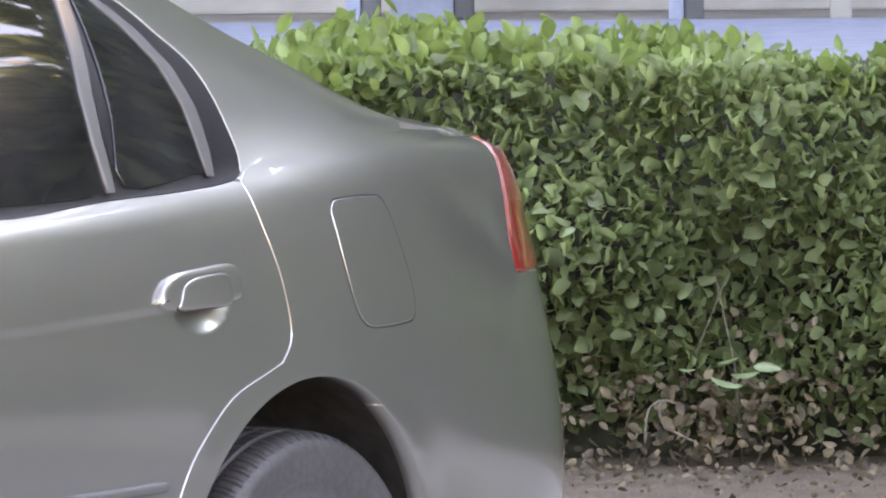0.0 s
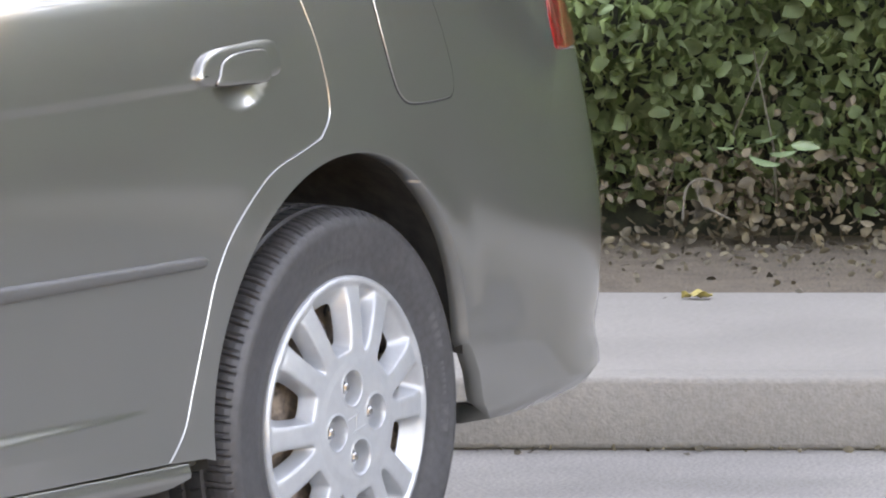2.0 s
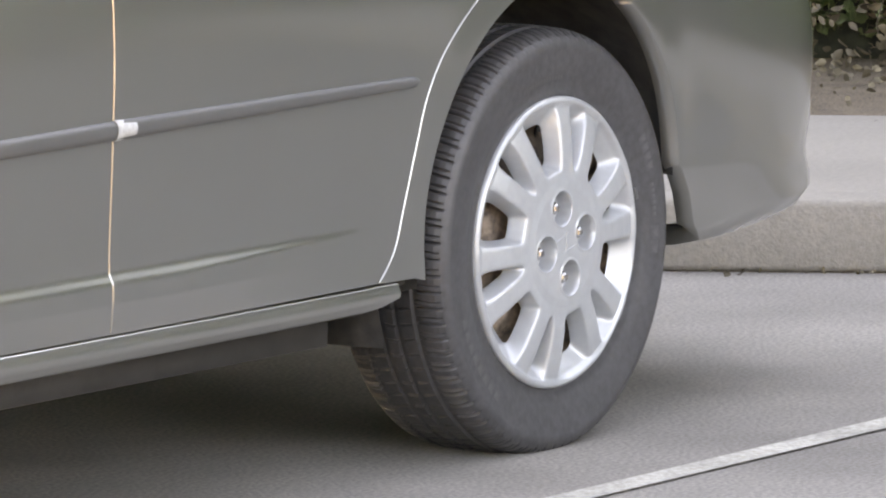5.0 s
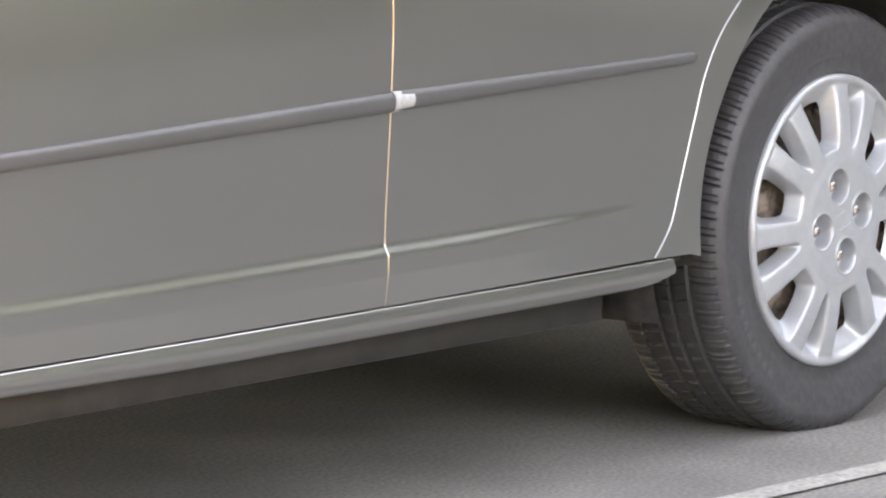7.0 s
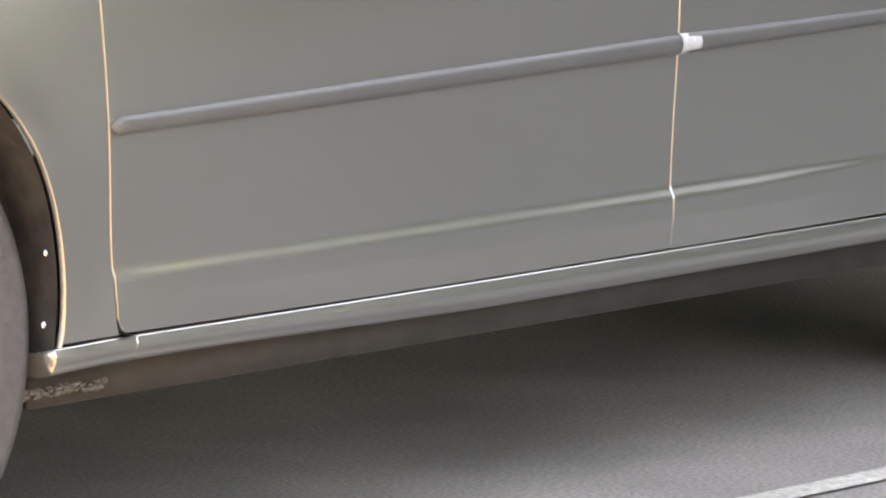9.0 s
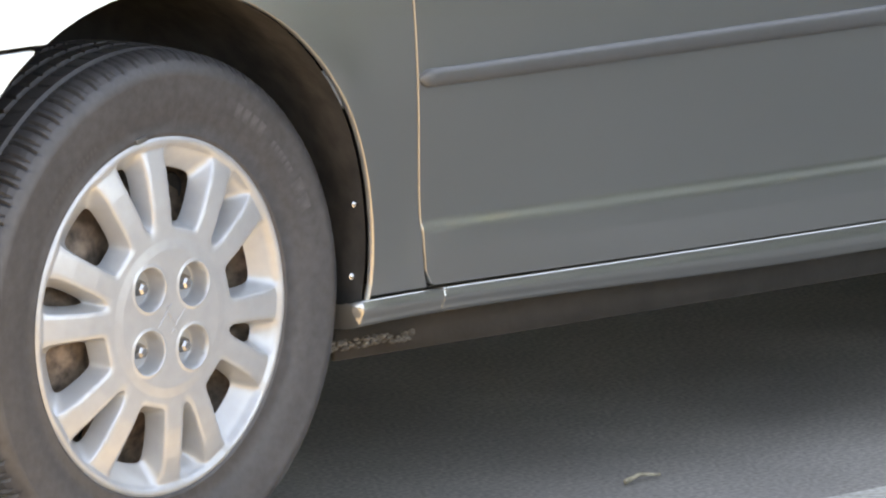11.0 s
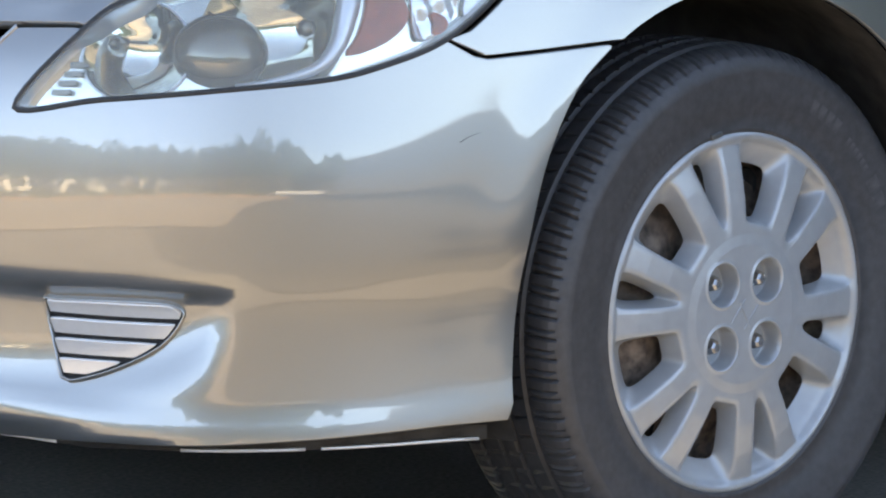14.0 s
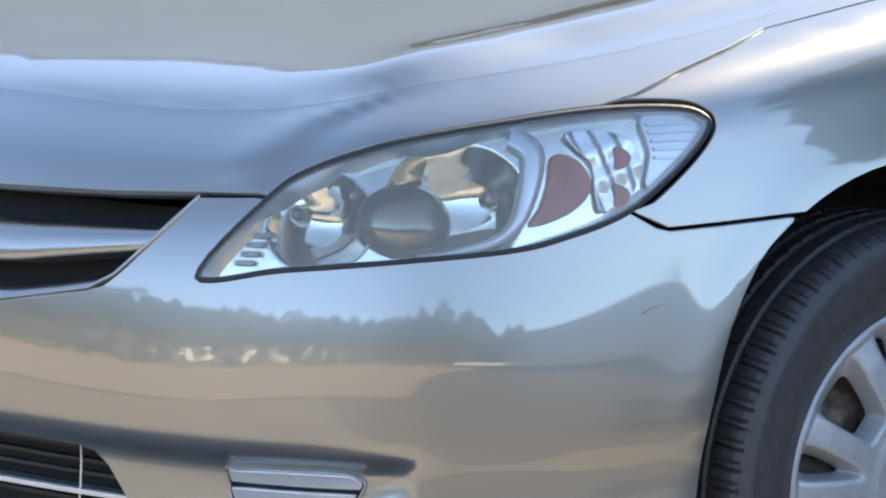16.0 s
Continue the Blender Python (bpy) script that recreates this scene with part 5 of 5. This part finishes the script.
def hedge_face(n):
    a = rng.uniform(HEDGE_A0, HEDGE_A1, n)
    z = 0.17 + (HEDGE_TOP - 0.19) * rng.uniform(0, 1, n) ** 0.85
    bump = 0.07 * np.sin(a * 5.1 + 2 * np.sin(z * 6)) + 0.05 * np.sin(a * 11 + z * 9) + 0.10 * np.clip((0.45 - z) / 0.3, 0, 1)
    d = HEDGE_D + bump + np.abs(rng.normal(0, 0.05, n))
    out = np.array(-AWAY)[None] * 1.0 + np.array((0, 0, 0.35))[None] + 0 * a[:, None]
    c = a[:, None] * np.array(ALONG) + d[:, None] * np.array(AWAY) + z[:, None] * np.array((0, 0, 1))
    return c, out


def hedge_top(n):
    a = rng.uniform(HEDGE_A0, HEDGE_A1, n)
    d = HEDGE_D + rng.uniform(0.0, 0.9, n)
    z = HEDGE_TOP - 0.05 + 0.03 * np.sin(a * 4) + 0.03 * np.sin(a * 9.7 + d * 5) + rng.normal(0, 0.02, n)
    out = np.array((0, 0, 1.0))[None] - 0.35 * np.array(AWAY)[None] + 0 * a[:, None]
    c = a[:, None] * np.array(ALONG) + d[:, None] * np.array(AWAY) + z[:, None] * np.array((0, 0, 1))
    return c, out


def hedge_foot(n):
    a = rng.uniform(HEDGE_A0, HEDGE_A1, n)
    z = 0.125 + 0.30 * rng.uniform(0, 1, n) ** 1.5
    d = HEDGE_D + 0.02 + np.abs(rng.normal(0, 0.10, n)) - 0.08 * (z < 0.2)
    out = rng.normal(0, 1, (n, 3))
    c = a[:, None] * np.array(ALONG) + d[:, None] * np.array(AWAY) + z[:, None] * np.array((0, 0, 1))
    return c, out


def litter_spots(n):
    a = rng.uniform(HEDGE_A0, HEDGE_A1, n)
    d = 6.25 - np.abs(rng.normal(0, 0.35, n))
    out = rng.normal(0, 1, (n, 3)) * (1, 1, 0.15) + (0, 0, 0.12)
    c = a[:, None] * np.array(ALONG) + d[:, None] * np.array(AWAY) + 0 * a[:, None] + np.array((0, 0, 0.130))
    return c, out


hedge = new("hedge")
tagged(hedge, "clipped green hedge with dry twigs at its foot", "hedge", kind="stuff")
part("leaves", cloud_mesh("leaves", *leaf_cloud(62000, hedge_face, (0.030, 0.062), fine=True), LEAF), None, hedge)
part("top_leaves", cloud_mesh("top_leaves", *leaf_cloud(19000, hedge_top, (0.030, 0.058), 0.7, fine=True), LEAF_YOUNG), None, hedge)
part("dry_leaves", cloud_mesh("dry_leaves", *leaf_cloud(3600, hedge_foot, (0.014, 0.032), 0.8, fine=True), LEAF_DRY), None, hedge)
# a plain dark box paints the shade between the leaves
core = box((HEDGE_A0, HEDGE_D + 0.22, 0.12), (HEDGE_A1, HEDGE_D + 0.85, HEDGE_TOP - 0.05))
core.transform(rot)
part("inner_twigs", core, SHADED_GROWTH, hedge, "dark inner growth")
stems = []
for i in range(90):
    a = rng.uniform(HEDGE_A0, HEDGE_A1)
    p0 = place(a, HEDGE_D + rng.uniform(0.03, 0.2), 0.11)
    p1 = place(a + rng.normal(0, 0.08), HEDGE_D + rng.uniform(-0.02, 0.15), rng.uniform(0.3, 0.55))
    mid = (p0 + p1) / 2 + Vector(rng.normal(0, 0.03, 3))
    stems.append(tube([p0, mid, p1], 0.003, 5, 0.5))
part("stems", join_bm(*stems), TWIG, hedge)
# a shoot of broad pale leaves standing out of the hedge's face
SHOOT = Vector((6.64, 0.84, 0.318))
shoot_bm = []
for da, dz, size, lean in ((-0.075, 0.012, 0.050, 0.2), (-0.01, -0.005, 0.085, -0.15), (0.03, 0.0, 0.075, 0.25), (0.075, 0.015, 0.075, 0.1), (0.0, 0.022, 0.07, 0.35)):
    c = np.array(SHOOT + ALONG * da + Vector((0, 0, dz)) - AWAY * 0.03)[None]
    v, tri = leaf_cloud(1, lambda n: (c, np.array([tuple(ALONG * (1 if da > -0.05 else 0.8) + Vector((0, 0, lean)) - AWAY * 0.3)])), (size * 0.8, size * 0.85), 0.05, fine=True, wide=(0.17, 0.2))
    shoot_bm.append((v, tri))
sv = np.vstack([v for v, _ in shoot_bm])
st = np.vstack([tri + 11 * k for k, (_, tri) in enumerate(shoot_bm)])
part("shoot", cloud_mesh("shoot", sv, st, LEAF_PALE), None, hedge, "pale broad leaves of a young shoot")


def brown_patch(n):
    a = rng.normal(2.53, 0.13, n)
    z = 0.14 + 0.17 * rng.uniform(0, 1, n)
    d = HEDGE_D - 0.03 + np.abs(rng.normal(0, 0.06, n))
    c = a[:, None] * np.array(ALONG) + d[:, None] * np.array(AWAY) + z[:, None] * np.array((0, 0, 1))
    return c, rng.normal(0, 1, (n, 3)) * (1, 1, 0.7)


part("brown_leaves", cloud_mesh("brown_leaves", *leaf_cloud(300, brown_patch, (0.016, 0.040), 0.7, fine=True), LEAF_BROWN), None, hedge, "withered brown leaves at the hedge's foot")
for pts in (((2.385, 0.175), (2.392, 0.24), (2.42, 0.262), (2.45, 0.255)), ((2.42, 0.262), (2.415, 0.23), (2.43, 0.20)), ((2.43, 0.205), (2.46, 0.19), (2.485, 0.178))):
    part("bare_twig", tube(smooth_path([tuple(place(a, HEDGE_D - 0.06, z)) for a, z in pts], 4), 0.0032, 6, 0.6), TWIG_PALE, hedge, "pale bare twig")
litter = part("leaf_litter", cloud_mesh("leaf_litter", *leaf_cloud(5200, litter_spots, (0.006, 0.026), 0.4), LEAF_DRY), None)
tagged(litter, "dry brown leaf litter on the soil", "leaf litter", kind="stuff")



def kerb_foot(n):
    a = rng.uniform(HEDGE_A0, HEDGE_A1, n)
    d = 3.925 - np.abs(rng.normal(0, 0.035, n))
    out = rng.normal(0, 1, (n, 3)) * (1, 1, 0.1) + (0, 0, 0.1)
    return a[:, None] * np.array(ALONG) + d[:, None] * np.array(AWAY) + np.array((0, 0, 0.006)), out


tagged(part("kerb_litter", cloud_mesh("kerb_litter", *leaf_cloud(420, kerb_foot, (0.008, 0.022), 0.3), LEAF_DRY), None), "dry bits of leaf along the foot of the kerb", "leaf litter", kind="stuff")

# lane out of view, coloured dark like shaded ground for the doors to mirror
lane = from_grid(np.array([[(x, y, 0.004) for y in (-40, -20, -8, -1.75)] for x in (-9, 0, 14, 45)]))
tagged(part("road", lane, DIMMED_ASPHALT), "unseen asphalt lane darkened to dim the car's reflections", "road", kind="structure")

# parking bay line beside the car
ln = from_grid(np.array([[(x, y, 0.004) for y in (-1.098, -1.070, -1.043)] for x in np.linspace(-1.5, 4.05, 30)]))
tagged(part("bay_line", ln, LINE_PAINT), "worn white parking bay line on asphalt", "road marking", kind="structure")
tw = tube([(0.835, -0.806, 0.006), (0.868, -0.800, 0.010), (0.905, -0.803, 0.006)], 0.0035, 6, 0.6)
tagged(part("twig", tw, STRAW), "short pale dry twig on the asphalt", "twig")
YELLOW = material("yellow leaf", (0.40, 0.30, 0.09), 0.6, scale=60, vary=0.25)
leaf_rows = []
for u in np.linspace(0, 1, 9):
    half = 0.021 * math.sin(math.pi * u) ** 0.6
    leaf_rows.append([tuple(place(2.40 + 0.058 * u, 5.23 + half * q, 0.124 + 0.010 * math.sin(5 * u + 2 * q) ** 2 + 0.006 * q * q)) for q in (-1, -0.5, 0, 0.5, 1)])
tagged(part("fallen_leaf", from_grid(np.array(leaf_rows)), YELLOW), "crumpled yellow fallen leaf on the walkway", "leaf")

# ---- the building behind ----
bld = new("building")
tagged(bld, "pale rendered low building with blue-grey posts", "building")
BD = 34.0


def slab(name, a0, a1, d0, d1, z0, z1, mat, label=""):
    bm = box((a0, d0, z0), (a1, d1, z1), 0.02)
    bm.transform(rot)
    return part(name, bm, mat, bld, label, smooth=False)


slab("wall", -60, 60, BD + 2.2, BD + 3.0, 0, 21.9, WALL_PALE)
slab("roof", -62, 62, BD + 1.4, BD + 12, 22.0, 22.9, ROOF)
slab("canopy", -60, 60, BD - 0.3, BD + 2.19, 3.4, 3.65, ROOF)
# the forecourt's blue-grey is the tint of shade, put into its colour
slab("forecourt", -60, 60, 14, BD - 0.01, 0.0, 0.03, BLUE_GREY, "pale forecourt coloured blue-grey as in shade")
for a in (-5.5, -3.62, -1.74, 0.17, 2.05, 3.93, 5.8):
    slab("post", a, a + 0.09, BD, BD + 0.12, 0.0, 3.39, BLUE_GREY)
    # a dark box next to each face paints the post's side in shade
    slab("post_side", a + 0.092, a + 0.205, BD + 0.01, BD + 0.12, 0.0, 3.39, SIDE_SHADE)
slab("panel", 0.38, 0.76, BD + 1.0, BD + 1.1, 0.0, 3.0, BLUE_GREY)
slab("panel", 0.763, 0.88, BD + 1.0, BD + 1.08, 0.0, 3.0, SIDE_SHADE)
slab("column", 2.99, 3.12, BD + 0.5, BD + 0.6, 0.0, 3.39, WALL_PALE)

# ---- what stands round the lot, seen in the car's paint, some of it added ----
rng = np.random.default_rng(21)
for name, r0, r1, t1, t2, z, mat, label in (("yard", 4.2, 12, 233, 252, 0.012, DUST, "dusty pale earth in front of the bays"), ("verge", 12.02, 19, 252, 258, 0.012, SAND, "dry sandy verge beyond the lot"),
                                            ("pavement", 19.02, 38, 258, 262, 0.016, PALE_PAVING, "pale concrete pavement beyond the verge")):
    rows = []
    for r in np.linspace(r0, r1, 9):
        last = t1 + (t2 - t1) * (r - r0) / (r1 - r0) + 0.6 * math.sin(r * 2.7)
        rows.append([(r * math.cos(t), r * math.sin(t), z) for t in np.radians(np.linspace(108, last, 60))])
    tagged(part(name, from_grid(np.array(rows)), mat), label, name, kind="structure")


def tree(x, y, h, wide=1.0, n=2600):
    thing = new("tree")
    trunk = join_bm(tube([(0, 0, 0), (0.05, 0.03, h * 0.25), (-0.03, 0.05, h * 0.5)], 0.14, 8, 0.6),
                    *[tube([(0, 0, h * 0.3), (math.cos(a) * h * 0.12, math.sin(a) * h * 0.12, h * 0.5), (math.cos(a) * h * 0.26, math.sin(a) * h * 0.26, h * 0.68)], 0.06, 6, 0.4) for a in (0.4, 2.4, 4.4)])
    part("trunk", trunk, BARK, thing)
    lumps = [(rng.uniform(-0.38, 0.38) * h * wide, rng.uniform(-0.38, 0.38) * h * wide, h * (0.58 + rng.uniform(-0.16, 0.2)), h * rng.uniform(0.16, 0.24)) for _ in range(26)]

    def spots(n):
        k = rng.integers(0, len(lumps), n)
        L = np.array(lumps)[k]
        d = rng.normal(0, 1, (n, 3))
        d /= np.linalg.norm(d, axis=1, keepdims=True)
        return L[:, :3] + d * L[:, 3:4] * rng.uniform(0.6, 1.0, (n, 1)), d
    part("crown", cloud_mesh("crown", *leaf_cloud(n, spots, (0.18 * h / 6, 0.42 * h / 6), 0.5), FAR_LEAF), None, thing)
    tagged(thing, "leafy green tree out of view, there for reflections and shade", "tree", "trees round the lot")
    thing.matrix_basis = pose(x, y, 0)
    return thing


kinds = [tree(-38, -30, 6.9, 1.9, 9000), tree(-30, -42, 6.0, 2.1, 9000), tree(-44, -10, 7.4, 1.8, 9000)]
for i, t in enumerate(np.linspace(112, 257, 38)):
    r = 44 + 5 * math.sin(i * 2.3) + rng.uniform(-2, 2)
    a = math.radians(t + rng.uniform(-2, 2))
    copy_thing(kinds[i % 3], pose(r * math.cos(a), r * math.sin(a), 0, 0, 0, rng.uniform(0, 360)))


wall_rows = [[(r * math.cos(t), r * math.sin(t), z) for r, z in ((41.0, 0.0), (41.0, 2.7), (41.25, 2.7), (41.25, 0.0))] for t in np.radians(np.linspace(112, 254, 66))]
tagged(part("boundary_wall", from_grid(np.array(wall_rows)), PALE_PAVING, smooth=False), "low pale boundary wall across the road", "wall", kind="structure")
shrub = tree(-14.6, -5.4, 0.62, 3.4, 3000)
tagged(shrub, "low dry olive shrub on the sandy verge", "shrub", "shrubs on the verge")
shrub.children[1].data.materials[0] = SHRUB
for i, t in enumerate(np.linspace(118, 247, 40)):
    r = 16.5 + 1.8 * math.sin(i * 2.1)
    copy_thing(shrub, pose(r * math.cos(radians(t)), r * math.sin(radians(t)), -0.18, 0, 0, 67 * i))


# tall unseen trees beside the bays, added to darken reflections in doors and fender
rng = np.random.default_rng(5)
for x, y, h in ((11.8, -8.8, 6.0), (12.6, -6.0, 5.6), (12.4, -3.3, 6.5), (16.5, -9.5, 6.0)):
    tree(x, y, h, 1.1, 9000)
# two unseen trees added to keep the sun off car, kerb and hedge
tree(17.0, 4.3, 11.0, 0.8, 20000)
tree(15.2, 1.2, 10.5, 0.7, 12000)
bush = tree(20, -24, 2.4, 3.0)
for i, t in enumerate(np.linspace(308, 352, 9)):
    r = 34 + 4 * math.sin(i * 1.7)
    copy_thing(bush, pose(r * math.cos(math.radians(t)), r * math.sin(math.radians(t)), -0.6, 0, 0, 40 * i))

# unseen bushes added to hide bright ground and sky from the doors
tall_bush = tree(22, -17, 4.4, 1.7, 5000)
for i, t in enumerate(np.linspace(312, 361, 10)):
    if t < 348:
        copy_thing(bush, pose(11.5 * math.cos(math.radians(t)), 11.5 * math.sin(math.radians(t)), -0.85, 0, 0, 70 * i))
    copy_thing(tall_bush, pose(21 * math.cos(math.radians(t + 3)), 21 * math.sin(math.radians(t + 3)), -0.1, 0, 0, 50 * i))
# more unseen trees, added to shade the kerb and ground evenly
for x, y, h in ((13.6, 0.6, 8.4), (14.6, -2.0, 8.4), (11.8, -0.8, 7.0), (10.8, -3.8, 3.2)):
    tree(x, y, h, 0.95, 15000)
tree(12.6, -15.0, 13.5, 0.22, 16000)


def low_house(x, y, w, h, turn):
    thing = new("house")
    part("wall", box((-w / 2, -3, 0), (w / 2, 3, h), 0.03), WALL_PALE, thing, smooth=False)
    part("roof", box((-w / 2 - 0.4, -3.4, h), (w / 2 + 0.4, 3.4, h + 0.35), 0.05), ROOF, thing, smooth=False)
    for k in range(int(w // 6)):
        part("window", box((-w / 2 + 1 + 3 * k, -3.04, 0.9), (-w / 2 + 2.3 + 3 * k, -2.98, 2.0), 0.02), GLASS_DARK, thing, smooth=False)
    tagged(thing, "low pale house across the road", "house", "houses round the lot")
    thing.matrix_basis = pose(x, y, 0, 0, 0, turn)
    return thing


for t, w in ((128, 18), (150, 12), (172, 20), (196, 14), (218, 20), (240, 12)):
    a = math.radians(t)
    low_house(58 * math.cos(a), 58 * math.sin(a), w, 3.0, t + 90 + 180)

# unseen shed added to cut the bright low sky in the bumper's reflection
shed = new("shed")
part("wall", box((-44, -0.2, 0), (70, 0.2, 4.2), 0.03), HORIZON_WALL, shed, smooth=False)
part("roof", box((-44.4, -8, 4.202), (70.4, 0.6, 4.5), 0.04), ROOF, shed, smooth=False)
tagged(shed, "unseen blue-grey shed added to dim the reflected horizon", "shed")
shed.matrix_basis = pose(-6, -46, 0)
